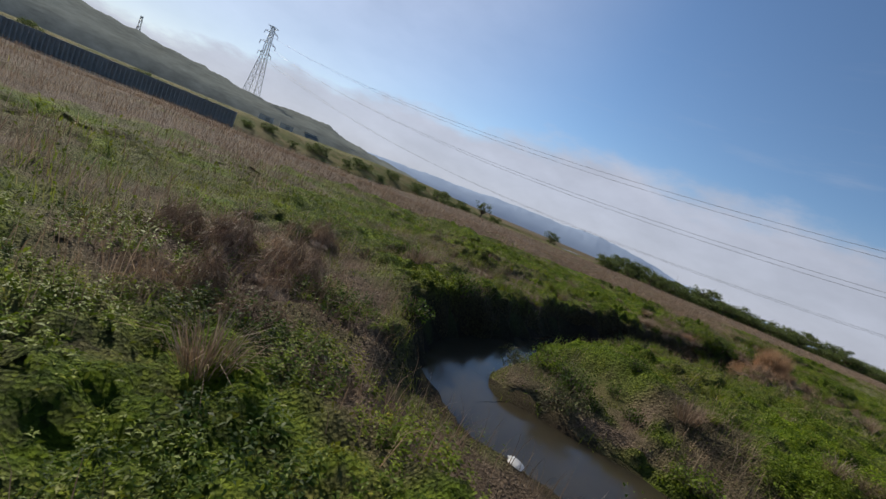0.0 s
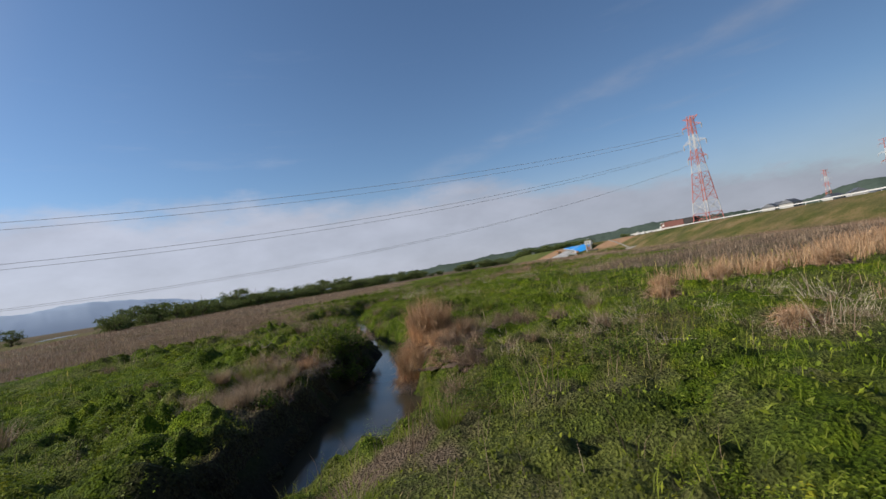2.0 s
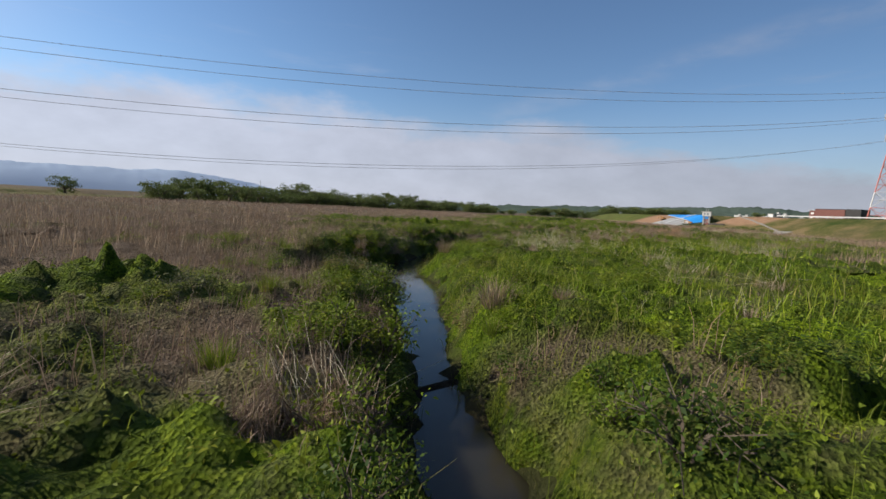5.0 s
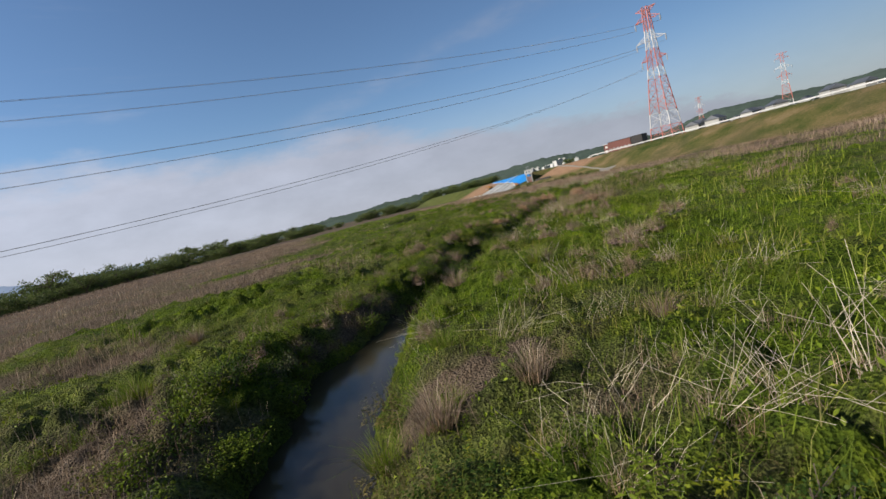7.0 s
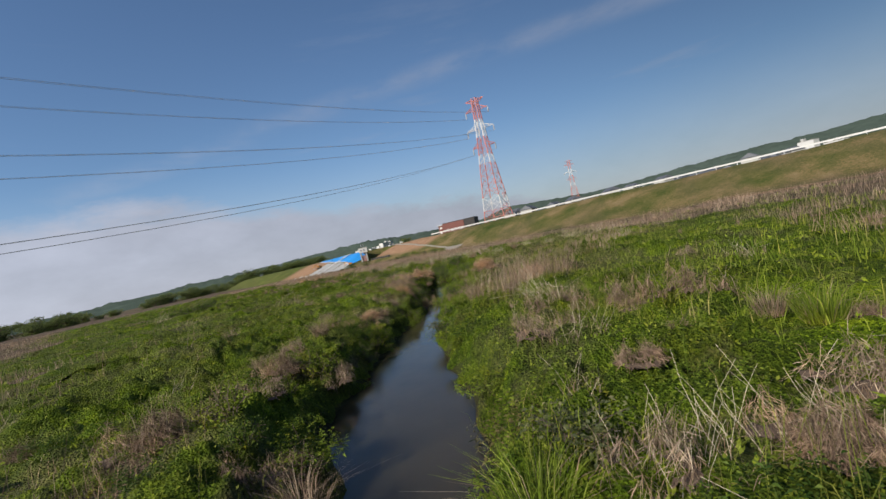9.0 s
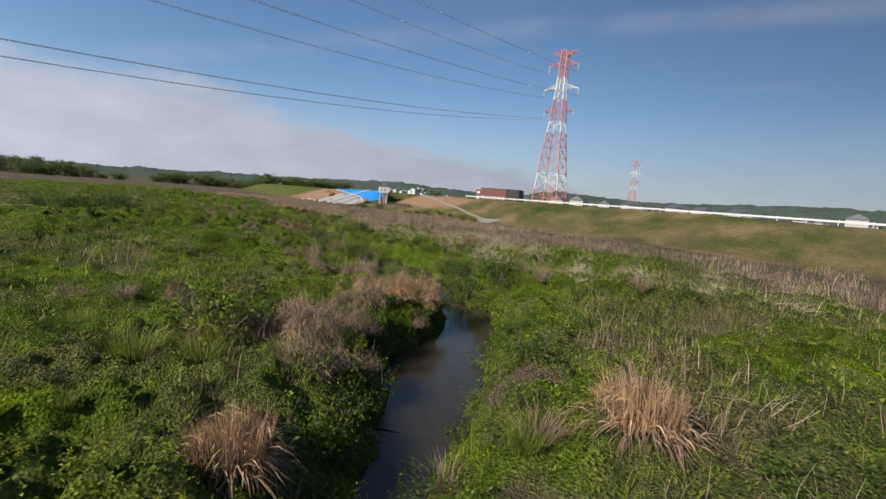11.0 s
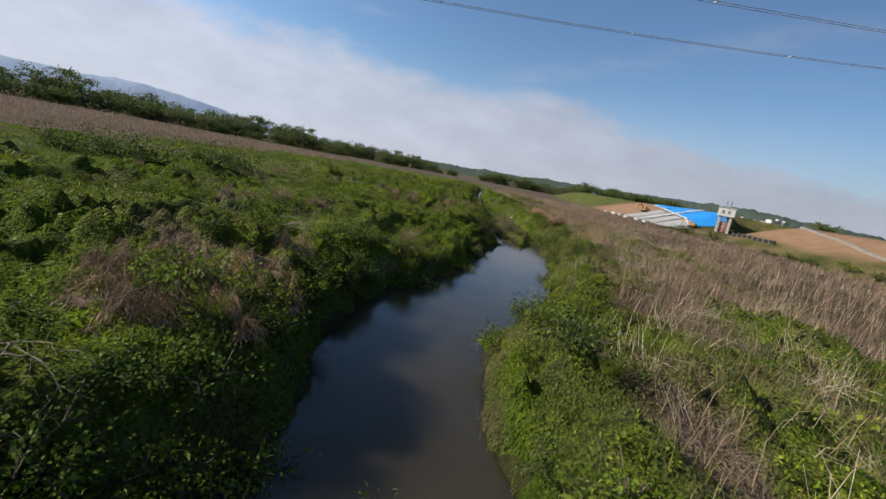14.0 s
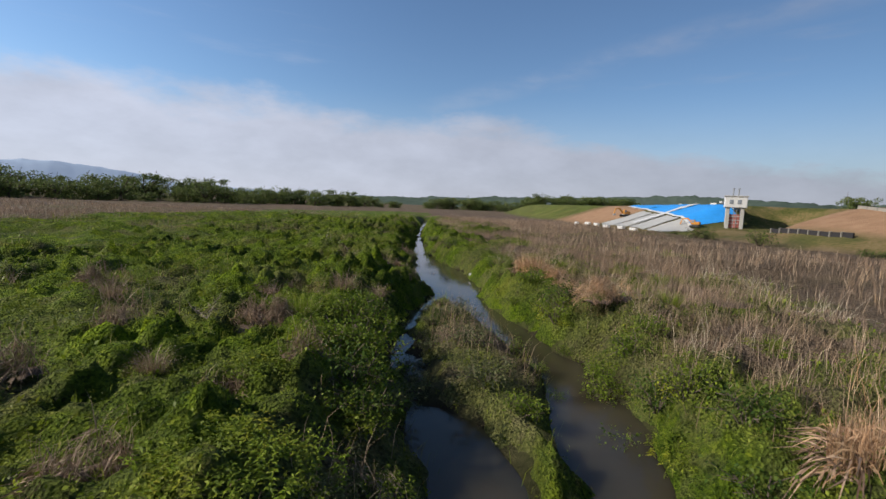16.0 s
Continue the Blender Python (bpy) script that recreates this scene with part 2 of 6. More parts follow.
def ground_z(x, y, gap=None, side=None):
    x, y = np.asarray(x, float).ravel(), np.asarray(y, float).ravel()
    if gap is None:
        gap, side = stream_gap(x, y)
    meadow = (fbm(x, y, 17, 11) - 0.5) * 0.7 + (fbm(x, y, 3.1, 21) - 0.5) * 0.35 * (gap < 60)
    meadow = meadow * (1 - smooth(np.hypot(x, y - 150), 250, 500))
    z = meadow + levee_height(x, y) + river_valley(x, y)
    reach = 1.9 - 1.05 * steep(y, side) + 0.7 * (side < 0) * smooth(y, 52, 60) * (1 - smooth(y, 178, 186)) + 1.0 * (side < 0) * smooth(y, 178, 186) + 2.4 * (side > 0) * smooth(y, 11, 15) * (1 - smooth(y, 30, 35)) + (vnoise(x, y, 4, 31) - 0.4) * 0.9 + (fbm(x, y, 1.1, 33) - 0.5) * 0.9
    bank = smooth(gap / np.maximum(reach, 0.5), -0.05, 1.0) ** (0.8 - 0.2 * steep(y, side))
    low = WATER_Z - 0.12 - 0.5 * np.clip(-gap / 0.8, 0, 1)
    z = z * bank + low * (1 - bank)
    ledge = shelf(x, y)
    z = z * (1 - ledge) + np.minimum(z, WATER_Z + 0.25 + 0.35 * smooth(gap, 0, 2.5)) * ledge
    bar = lowland(x, y)
    return z * (1 - bar) + np.minimum(z, WATER_Z + 0.30 + 0.2 * smooth(gap, 0, 1.2) + 0.25 * (fbm(x, y, 1.3, 27) - 0.5)) * bar


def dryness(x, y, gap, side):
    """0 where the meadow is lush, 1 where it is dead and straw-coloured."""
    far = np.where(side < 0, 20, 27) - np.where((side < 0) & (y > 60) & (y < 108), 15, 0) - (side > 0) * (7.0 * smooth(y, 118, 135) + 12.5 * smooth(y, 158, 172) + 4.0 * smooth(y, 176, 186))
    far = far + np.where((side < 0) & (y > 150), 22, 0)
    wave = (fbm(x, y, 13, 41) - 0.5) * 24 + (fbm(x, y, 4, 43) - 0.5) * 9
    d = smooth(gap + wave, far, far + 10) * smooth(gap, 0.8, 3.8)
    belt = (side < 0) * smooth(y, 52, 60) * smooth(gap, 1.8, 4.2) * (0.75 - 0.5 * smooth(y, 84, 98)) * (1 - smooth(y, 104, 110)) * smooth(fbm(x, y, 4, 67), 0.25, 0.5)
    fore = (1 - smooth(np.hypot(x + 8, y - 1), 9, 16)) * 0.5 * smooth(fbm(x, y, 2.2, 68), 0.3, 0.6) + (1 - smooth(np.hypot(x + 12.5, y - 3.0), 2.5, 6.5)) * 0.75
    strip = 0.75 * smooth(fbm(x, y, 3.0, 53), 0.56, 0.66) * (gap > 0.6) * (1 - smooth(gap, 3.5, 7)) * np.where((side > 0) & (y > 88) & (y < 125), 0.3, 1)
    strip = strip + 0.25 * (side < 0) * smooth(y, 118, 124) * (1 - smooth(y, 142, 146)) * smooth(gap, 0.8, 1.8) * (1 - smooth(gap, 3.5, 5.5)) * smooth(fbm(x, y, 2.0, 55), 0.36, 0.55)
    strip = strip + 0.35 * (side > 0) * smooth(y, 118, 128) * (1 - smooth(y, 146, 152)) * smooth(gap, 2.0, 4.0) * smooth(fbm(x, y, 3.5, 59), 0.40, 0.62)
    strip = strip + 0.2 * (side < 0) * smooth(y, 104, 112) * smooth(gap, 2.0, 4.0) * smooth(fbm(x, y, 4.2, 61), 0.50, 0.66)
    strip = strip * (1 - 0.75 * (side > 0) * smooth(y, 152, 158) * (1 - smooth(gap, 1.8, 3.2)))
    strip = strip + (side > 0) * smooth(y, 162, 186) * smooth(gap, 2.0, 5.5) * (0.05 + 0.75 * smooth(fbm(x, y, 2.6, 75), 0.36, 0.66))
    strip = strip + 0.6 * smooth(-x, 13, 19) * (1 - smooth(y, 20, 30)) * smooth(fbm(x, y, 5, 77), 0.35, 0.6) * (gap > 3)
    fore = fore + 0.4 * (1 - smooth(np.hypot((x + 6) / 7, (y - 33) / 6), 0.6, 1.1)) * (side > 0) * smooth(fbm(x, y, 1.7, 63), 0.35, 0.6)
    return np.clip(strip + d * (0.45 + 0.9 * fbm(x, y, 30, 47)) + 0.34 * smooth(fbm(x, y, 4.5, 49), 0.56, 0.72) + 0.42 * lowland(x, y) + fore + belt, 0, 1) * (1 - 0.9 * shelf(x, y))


# ---------------------------------------------------------------- materials
def material(name):
    m = bpy.data.materials.new(name)
    m.use_nodes = True
    nt = m.node_tree
    return m, nt, nt.nodes["Principled BSDF"]


def rgba(c):
    return (c[0], c[1], c[2], 1)


def ramp_node(nt, value, stops):
    n = nt.nodes.new("ShaderNodeValToRGB")
    nt.links.new(value, n.inputs[0])
    while len(n.color_ramp.elements) < len(stops):
        n.color_ramp.elements.new(0.5)
    for e, (at, c) in zip(n.color_ramp.elements, stops):
        e.position, e.color = at, rgba(c)
    return n.outputs[0]


def noise_out(nt, scale, detail=4, rough=0.6, coords="Object"):
    t, n = nt.nodes.new("ShaderNodeTexCoord"), nt.nodes.new("ShaderNodeTexNoise")
    nt.links.new(t.outputs[coords], n.inputs["Vector"])
    n.inputs["Scale"].default_value, n.inputs["Detail"].default_value, n.inputs["Roughness"].default_value = scale, detail, rough
    return n.outputs["Fac"]


def mixed(nt, fac, a, b, blend="MIX"):
    n = nt.nodes.new("ShaderNodeMix")
    n.data_type, n.blend_type = "RGBA", blend
    for v, s in ((fac, 0), (a, 6), (b, 7)):
        if isinstance(v, (int, float)):
            n.inputs[s].default_value = v
        elif isinstance(v, tuple):
            n.inputs[s].default_value = rgba(v)
        else:
            nt.links.new(v, n.inputs[s])
    return n.outputs[2]


def bump(nt, bsdf, height, strength, distance=0.02):
    b = nt.nodes.new("ShaderNodeBump")
    b.inputs["Strength"].default_value, b.inputs["Distance"].default_value = strength, distance
    nt.links.new(height, b.inputs["Height"])
    nt.links.new(b.outputs[0], bsdf.inputs["Normal"])


def plain(name, color, rough=0.6, metal=0.0, vary=0.25, scale=6.0, relief=0.15, shine=0.5):
    m, nt, b = material(name)
    dark = tuple(c * (1 - vary) for c in color)
    light = tuple(min(1, c * (1 + vary)) for c in color)
    n = mixed(nt, 0.4, noise_out(nt, scale, 6, 0.7), noise_out(nt, scale * 0.13, 3))
    nt.links.new(ramp_node(nt, n, [(0.3, dark), (0.7, light)]), b.inputs["Base Color"])
    b.inputs["Roughness"].default_value, b.inputs["Metallic"].default_value = rough, metal
    b.inputs["Specular IOR Level"].default_value = shine
    bump(nt, b, noise_out(nt, scale * 3, 5), relief)
    return m


def lush_patches(nt, color):
    """Broad patches of yellow-green and of dull olive that run through leaves and soil cover alike."""
    lime = ramp_node(nt, noise_out(nt, 0.31, 4, 0.6), [(0.53, (0, 0, 0)), (0.63, (1, 1, 1))])
    olive = ramp_node(nt, noise_out(nt, 0.19, 5, 0.65), [(0.53, (0, 0, 0)), (0.66, (1, 1, 1))])
    color = mixed(nt, lime, color, mixed(nt, 1.0, color, (1.36, 1.34, 0.9), "MULTIPLY"))
    return mixed(nt, olive, color, mixed(nt, 1.0, color, (0.95, 0.80, 0.90), "MULTIPLY"))


def leafy(name, stops, patches=None, patch_size=0.11, gloss=0.55, glow=0.35):
    """Thin leaves: a colour for each, broad patches over them, light through them."""
    m, nt, b = material(name)
    g = nt.nodes.new("ShaderNodeNewGeometry")
    color = ramp_node(nt, g.outputs["Random Per Island"], stops)
    if patches:
        spot = ramp_node(nt, noise_out(nt, patch_size, 4, 0.6), [(0.42, (0, 0, 0)), (0.60, (1, 1, 1))])
        color = mixed(nt, spot, color, mixed(nt, 0.6, color, patches))
        if patches[1] > patches[0] * 0.85:
            color = lush_patches(nt, color)
    fine = ramp_node(nt, noise_out(nt, 1.1, 4, 0.62), [(0.32, (0.55, 0.58, 0.55)), (0.5, (0.95, 0.95, 0.95)), (0.68, (1.36, 1.30, 1.1))])
    color = mixed(nt, 1.0, color, fine, "MULTIPLY")
    nt.links.new(color, b.inputs["Base Color"])
    b.inputs["Roughness"].default_value = gloss
    b.inputs["Specular IOR Level"].default_value = 0.14
    t, mix = nt.nodes.new("ShaderNodeBsdfTranslucent"), nt.nodes.new("ShaderNodeMixShader")
    nt.links.new(color, t.inputs["Color"])
    mix.inputs[0].default_value = glow
    nt.links.new(b.outputs[0], mix.inputs[1]), nt.links.new(t.outputs[0], mix.inputs[2])
    nt.links.new(mix.outputs[0], nt.nodes["Material Output"].inputs["Surface"])
    return m


def ground_material():
    m, nt, b = material("ground_cover")

    def layer(name):
        a = nt.nodes.new("ShaderNodeAttribute")
        a.attribute_name = name
        return a.outputs["Fac"]

    fine, broad = noise_out(nt, 9.0, 8, 0.72), noise_out(nt, 0.21, 5, 0.6)
    lush = lush_patches(nt, ramp_node(nt, mixed(nt, 0.5, fine, broad), [(0.30, (0.020, 0.030, 0.006)), (0.46, (0.070, 0.110, 0.014)), (0.62, (0.120, 0.170, 0.022)), (0.8, (0.18, 0.20, 0.045))]))
    straw = ramp_node(nt, mixed(nt, 0.45, fine, broad), [(0.28, (0.050, 0.037, 0.027)), (0.5, (0.140, 0.102, 0.074)), (0.72, (0.25, 0.188, 0.138))])
    turf = ramp_node(nt, mixed(nt, 0.6, noise_out(nt, 2.5, 7, 0.7), noise_out(nt, 0.12, 4)), [(0.36, (0.042, 0.068, 0.014)), (0.47, (0.110, 0.110, 0.034)), (0.55, (0.20, 0.150, 0.070)), (0.66, (0.30, 0.225, 0.125))])
    soil = ramp_node(nt, mixed(nt, 0.5, fine, noise_out(nt, 0.5, 5)), [(0.3, (0.24, 0.14, 0.085)), (0.7, (0.44, 0.28, 0.175))])
    # near-black wet mud; on the steep west bank it also paints in shade
    mud_shade = ramp_node(nt, fine, [(0.3, (0.018, 0.014, 0.010)), (0.7, (0.06, 0.046, 0.032))])
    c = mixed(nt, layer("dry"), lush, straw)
    c = mixed(nt, layer("turf"), c, turf)
    c = mixed(nt, layer("soil"), c, soil)
    c = mixed(nt, layer("mud_shade"), c, mud_shade)
    nt.links.new(c, b.inputs["Base Color"])
    b.inputs["Roughness"].default_value = 0.95
    b.inputs["Specular IOR Level"].default_value = 0.1
    bump(nt, b, mixed(nt, 0.5, noise_out(nt, 14.0, 8, 0.75), noise_out(nt, 1.6, 6, 0.7)), 0.9, 0.25)
    return m


def water_material():
    m, nt, b = material("stream_water")
    murk = ramp_node(nt, noise_out(nt, 0.6, 5), [(0.3, (0.044, 0.037, 0.024)), (0.7, (0.058, 0.048, 0.031))])
    nt.links.new(murk, b.inputs["Base Color"])
    b.inputs["Roughness"].default_value, b.inputs["IOR"].default_value = 0.10, 1.33
    b.subsurface_method = "BURLEY"
    b.inputs["Subsurface Weight"].default_value, b.inputs["Subsurface Scale"].default_value = 1.0, 0.9
    b.inputs["Subsurface Radius"].default_value = (1.0, 0.8, 0.6)
    bump(nt, b, mixed(nt, 0.5, noise_out(nt, 4.0, 3), noise_out(nt, 0.7, 2)), 0.10, 0.03)
    return m


def canopy_material():
    m, nt, b = material("close_growth")
    a = nt.nodes.new("ShaderNodeAttribute")
    a.attribute_name = "dry"
    t, cells = nt.nodes.new("ShaderNodeTexCoord"), nt.nodes.new("ShaderNodeTexVoronoi")
    nt.links.new(t.outputs["Object"], cells.inputs["Vector"])
    cells.inputs["Scale"].default_value = 16.0
    fine = mixed(nt, 0.55, noise_out(nt, 11.0, 6, 0.75), cells.outputs["Color"])
    broad = noise_out(nt, 0.3, 5, 0.62)
    lush = ramp_node(nt, mixed(nt, 0.42, fine, broad), [(0.30, (0.020, 0.036, 0.004)), (0.45, (0.082, 0.138, 0.010)), (0.60, (0.165, 0.245, 0.017)), (0.80, (0.28, 0.335, 0.036))])
    straw = ramp_node(nt, mixed(nt, 0.35, fine, broad), [(0.28, (0.066, 0.049, 0.034)), (0.5, (0.20, 0.148, 0.104)), (0.75, (0.36, 0.275, 0.20))])
    lush = mixed(nt, 1.0, lush, ramp_node(nt, noise_out(nt, 1.3, 5, 0.7), [(0.34, (0.62, 0.66, 0.62)), (0.5, (1, 1, 1)), (0.66, (1.42, 1.30, 1.0))]), "MULTIPLY")
    thatch = ramp_node(nt, noise_out(nt, 0.75, 5, 0.65), [(0.52, (0, 0, 0)), (0.66, (0.36, 0.36, 0.36))])
    nt.links.new(mixed(nt, a.outputs["Fac"], mixed(nt, thatch, lush_patches(nt, lush), straw), straw), b.inputs["Base Color"])
    bank = nt.nodes.new("ShaderNodeAttribute")
    bank.attribute_name = "mud_shade"
    # bare bank earth, its darkness partly the painted shade of the west face
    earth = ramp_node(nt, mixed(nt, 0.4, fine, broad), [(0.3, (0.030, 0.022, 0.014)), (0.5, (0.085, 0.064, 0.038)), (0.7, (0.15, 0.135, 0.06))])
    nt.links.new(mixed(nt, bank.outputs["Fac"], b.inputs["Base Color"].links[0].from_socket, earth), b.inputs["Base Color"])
    b.inputs["Roughness"].default_value, b.inputs["Specular IOR Level"].default_value = 0.85, 0.1
    bump(nt, b, mixed(nt, 0.5, noise_out(nt, 9.0, 6, 0.8), cells.outputs["Distance"]), 1.0, 0.40)
    return m


GROUND, WATER, CANOPY = ground_material(), water_material(), canopy_material()
HERB = leafy("meadow_herb", [(0.0, (0.090, 0.140, 0.013)), (0.4, (0.165, 0.240, 0.020)), (0.8, (0.215, 0.295, 0.026)), (0.97, (0.25, 0.31, 0.040))], (0.19, 0.19, 0.036), glow=0.22)
BLADE = leafy("grass_blade", [(0.0, (0.105, 0.180, 0.015)), (0.5, (0.210, 0.305, 0.028)), (0.85, (0.31, 0.37, 0.055)), (1.0, (0.48, 0.41, 0.18))], (0.20, 0.20, 0.05))
STRAW = leafy("dry_straw", [(0.0, (0.20, 0.14, 0.095)), (0.4, (0.35, 0.255, 0.180)), (0.8, (0.52, 0.395, 0.285)), (1.0, (0.66, 0.54, 0.41))], (0.24, 0.155, 0.12), glow=0.2)
REED = leafy("dead_reed", [(0.0, (0.30, 0.175, 0.100)), (0.5, (0.52, 0.325, 0.195)), (1.0, (0.72, 0.52, 0.35))], glow=0.2)
MAT = leafy("matted_dead_grass", [(0.0, (0.12, 0.075, 0.054)), (0.5, (0.28, 0.190, 0.138)), (1.0, (0.48, 0.35, 0.26))], glow=0.1)
SHRUB = leafy("shrub_leaf", [(0.0, (0.030, 0.062, 0.012)), (0.5, (0.070, 0.125, 0.020)), (1.0, (0.165, 0.220, 0.040))])
LIME = leafy("lime_leaf", [(0.0, (0.085, 0.15, 0.018)), (0.5, (0.165, 0.235, 0.028)), (1.0, (0.25, 0.31, 0.045))])
CROWN = leafy("tree_leaf", [(0.0, (0.080, 0.115, 0.038)), (0.5, (0.150, 0.195, 0.062)), (1.0, (0.22, 0.27, 0.09))], glow=0.3)
ROT = plain("rotting_thatch", (0.14, 0.098, 0.070), 0.95, vary=0.5, scale=14, relief=0.6)
BARK = plain("bark", (0.11, 0.085, 0.065), 0.9, vary=0.4, scale=9)
TWIG = plain("dead_wood", (0.26, 0.215, 0.175), 0.85, vary=0.35, scale=12)


# ---------------------------------------------------------------- mesh helpers
def mesh_from(name, verts, faces, mat, shade=True):
    """A mesh from arrays: verts (n, 3), faces (m, k)."""
    me = bpy.data.meshes.new(name)
    verts, faces = np.asarray(verts, np.float32), np.asarray(faces, np.int32)
    me.vertices.add(len(verts)), me.loops.add(faces.size), me.polygons.add(len(faces))
    me.vertices.foreach_set("co", verts.ravel())
    me.loops.foreach_set("vertex_index", faces.ravel())
    me.polygons.foreach_set("loop_start", np.arange(0, faces.size, faces.shape[1], dtype=np.int32))
    me.polygons.foreach_set("use_smooth", np.full(len(faces), shade))
    me.materials.append(mat)
    me.update(calc_edges=True)
    return me


def part(name, data, material_or_none, parent, label=""):
    """Links a bmesh or a mesh as one object under a thing."""
    if isinstance(data, bmesh.types.BMesh):
        me = bpy.data.meshes.new(name)
        data.to_mesh(me)
        data.free()
    else:
        me = data
    if material_or_none is not None and not me.materials:
        me.materials.append(material_or_none)
    ob = new(name, me)
    ob.parent = parent
    if label:
        ob["label"] = label
    return ob


def unit(v):
    return v / np.maximum(np.linalg.norm(v, axis=-1, keepdims=True), 1e-9)


def kites(rng, base, way, length, width, droop=0.25, facing=None, loose=0.38):
    """Leaves: one four-cornered kite each, folded a little down at the tip, lying along facing if given. Returns verts and faces."""
    n = len(base)
    way = unit(way)
    across = unit(np.cross(way, rng.normal(size=(n, 3)) if facing is None else facing + rng.normal(size=(n, 3)) * loose))
    L, W = np.broadcast_to(length, n)[:, None], np.broadcast_to(width, n)[:, None]
    mid = base + way * L * 0.45
    tip = base + way * L - np.array([0, 0, 1]) * L * droop
    v = np.stack([base, mid - across * W / 2, tip, mid + across * W / 2], 1).reshape(-1, 3)
    return v, np.arange(4 * n).reshape(n, 4)


def spikes(rng, base, lean, height, width):
    """Stalks and blades: two tapering pieces each, the upper one bent further over."""
    n = len(base)
    H, W = np.broadcast_to(height, n)[:, None], np.broadcast_to(width, n)[:, None]
    turn = rng.uniform(0, 2 * np.pi, n)
    across = np.stack([np.cos(turn), np.sin(turn), 0 * turn], 1)
    up = np.array([0, 0, 1.0])
    mid = base + (up * 0.62 + lean * 0.4) * H
    tip = base + (up * (1 - 0.25 * np.minimum(1, np.linalg.norm(lean, axis=1, keepdims=True))) + lean * 1.15) * H
    v = np.stack([base - across * W / 2, base + across * W / 2, mid + across * W * 0.36, mid - across * W * 0.36, tip + across * W * 0.05, tip - across * W * 0.05], 1).reshape(-1, 3)
    k = np.arange(n)[:, None] * 6
    return v, np.concatenate([k + [0, 1, 2, 3], k + [3, 2, 4, 5]])


# ---------------------------------------------------------------- ground and water
def spaced(lo, hi, step, out_lo, out_hi):
    """Grid lines: even between lo and hi, then wider and wider out to the ends."""
    mid = list(np.arange(lo, hi + step / 2, step))
    for end, sign in ((out_hi, 1), (out_lo, -1)):
        gap, at, more = step, mid[-1] if sign > 0 else mid[0], []
        while (at < end) if sign > 0 else (at > end):
            away = abs(at - (hi if sign > 0 else lo))
            gap = min(gap * 1.09, 2.6 if away < 70 else 4.5 if away < 180 else 170)
            at += sign * gap
            more.append(at)
        mid = mid + more if sign > 0 else more[::-1] + mid
    return np.array(mid)


def build_ground():
    xs, ys = spaced(-33, 38, 0.9, -2600, 2600), spaced(-4, 250, 0.95, -1500, 3200)
    X, Y = np.meshgrid(xs, ys)
    x, y = X.ravel(), Y.ravel()
    gap, side = stream_gap(x, y)
    z = ground_z(x, y, gap, side)
    nx, ny = len(xs), len(ys)
    k = (np.arange(ny - 1)[:, None] * nx + np.arange(nx - 1)).ravel()
    me = mesh_from("ground", np.stack([x, y, z], 1), np.stack([k, k + 1, k + nx + 1, k + nx], 1), GROUND)
    off = x - crest_x(y)
    levee = smooth(off, -20, -15)
    soil = levee * (1 - smooth(off, -1, 3)) * (smooth(y, 230, 236) * (1 - smooth(y, 262, 269)) * smooth(off, -12, -10) + smooth(y, 311, 315) * (1 - smooth(y, 340, 347)))
    soil = np.maximum(soil, np.clip(1.25 - np.hypot(x + 9.0, y - 13.2) / 0.8, 0, 1) * smooth(vnoise(x, y, 0.5, 8), 0.1, 0.5))
    track = smooth(off, -25.0, -23.6) * (1 - smooth(off, -19.2, -17.6)) * smooth(fbm(x, y, 7, 17), 0.20, 0.42) * (y < 230)
    soil = np.maximum(soil, 0.8 * track)
    # last layer: muddy water's edge, plus shade painted round bars on the west bank
    layers = {"dry": dryness(x, y, gap, side) * (1 - 0.8 * levee * smooth(y, 342, 350)) * (1 - smooth(-x, 158, 175) * (1 - smooth(y, 150, 300))), "turf": np.maximum(levee * (0.75 + 0.25 * smooth(fbm(x, y, 9, 19), 0.3, 0.6)), 0.75 * smooth(-x, 156, 170)) * (1 - 0.75 * smooth(y, 342, 350)), "soil": np.clip(soil, 0, 1), "mud_shade": np.maximum(1 - smooth(gap, 0.2, 0.8 + 0.5 * steep(y, side)), 2.5 * lowland(x, y) * (1 - lowland(x, y)) * steep(y, side))}
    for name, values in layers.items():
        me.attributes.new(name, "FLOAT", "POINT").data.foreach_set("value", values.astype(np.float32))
    tagged(new("ground", me), "uneven river meadow with a grassed levee along one side", "ground", kind="structure")


def build_water():
    ob = None
    verts, faces = [], []
    for n, line in enumerate(LINES):
        ahead = unit(np.gradient(line[:, :2], axis=0))
        across = np.stack([-ahead[:, 1], ahead[:, 0]], 1)
        w = line[:, 2:] + 1.7
        z = np.full((len(line), 1), WATER_Z - 0.0002 * n)
        row = np.stack([np.hstack([line[:, :2] + across * w * s, z]) for s in (-1, 0, 1)], 1)
        k = len(verts) * 1 if not len(verts) else sum(len(v) for v in verts)
        verts.append(row.reshape(-1, 3))
        i = (np.arange(len(line) - 1)[:, None] * 3 + np.arange(2)).ravel() + k
        faces.append(np.stack([i, i + 3, i + 4, i + 1], 1))
    ob = new("water", mesh_from("water", np.concatenate(verts), np.concatenate(faces)[:, ::-1], WATER))
    tagged(ob, "still murky brown water of a narrow meadow stream", "stream", kind="structure")


build_ground()
build_water()


# ---------------------------------------------------------------- growth of the meadow
def joined(made):
    v, f, at = [], [], 0
    for vv, ff in made:
        v.append(vv), f.append(ff + at)
        at += len(vv)
    return np.concatenate(v), np.concatenate(f)


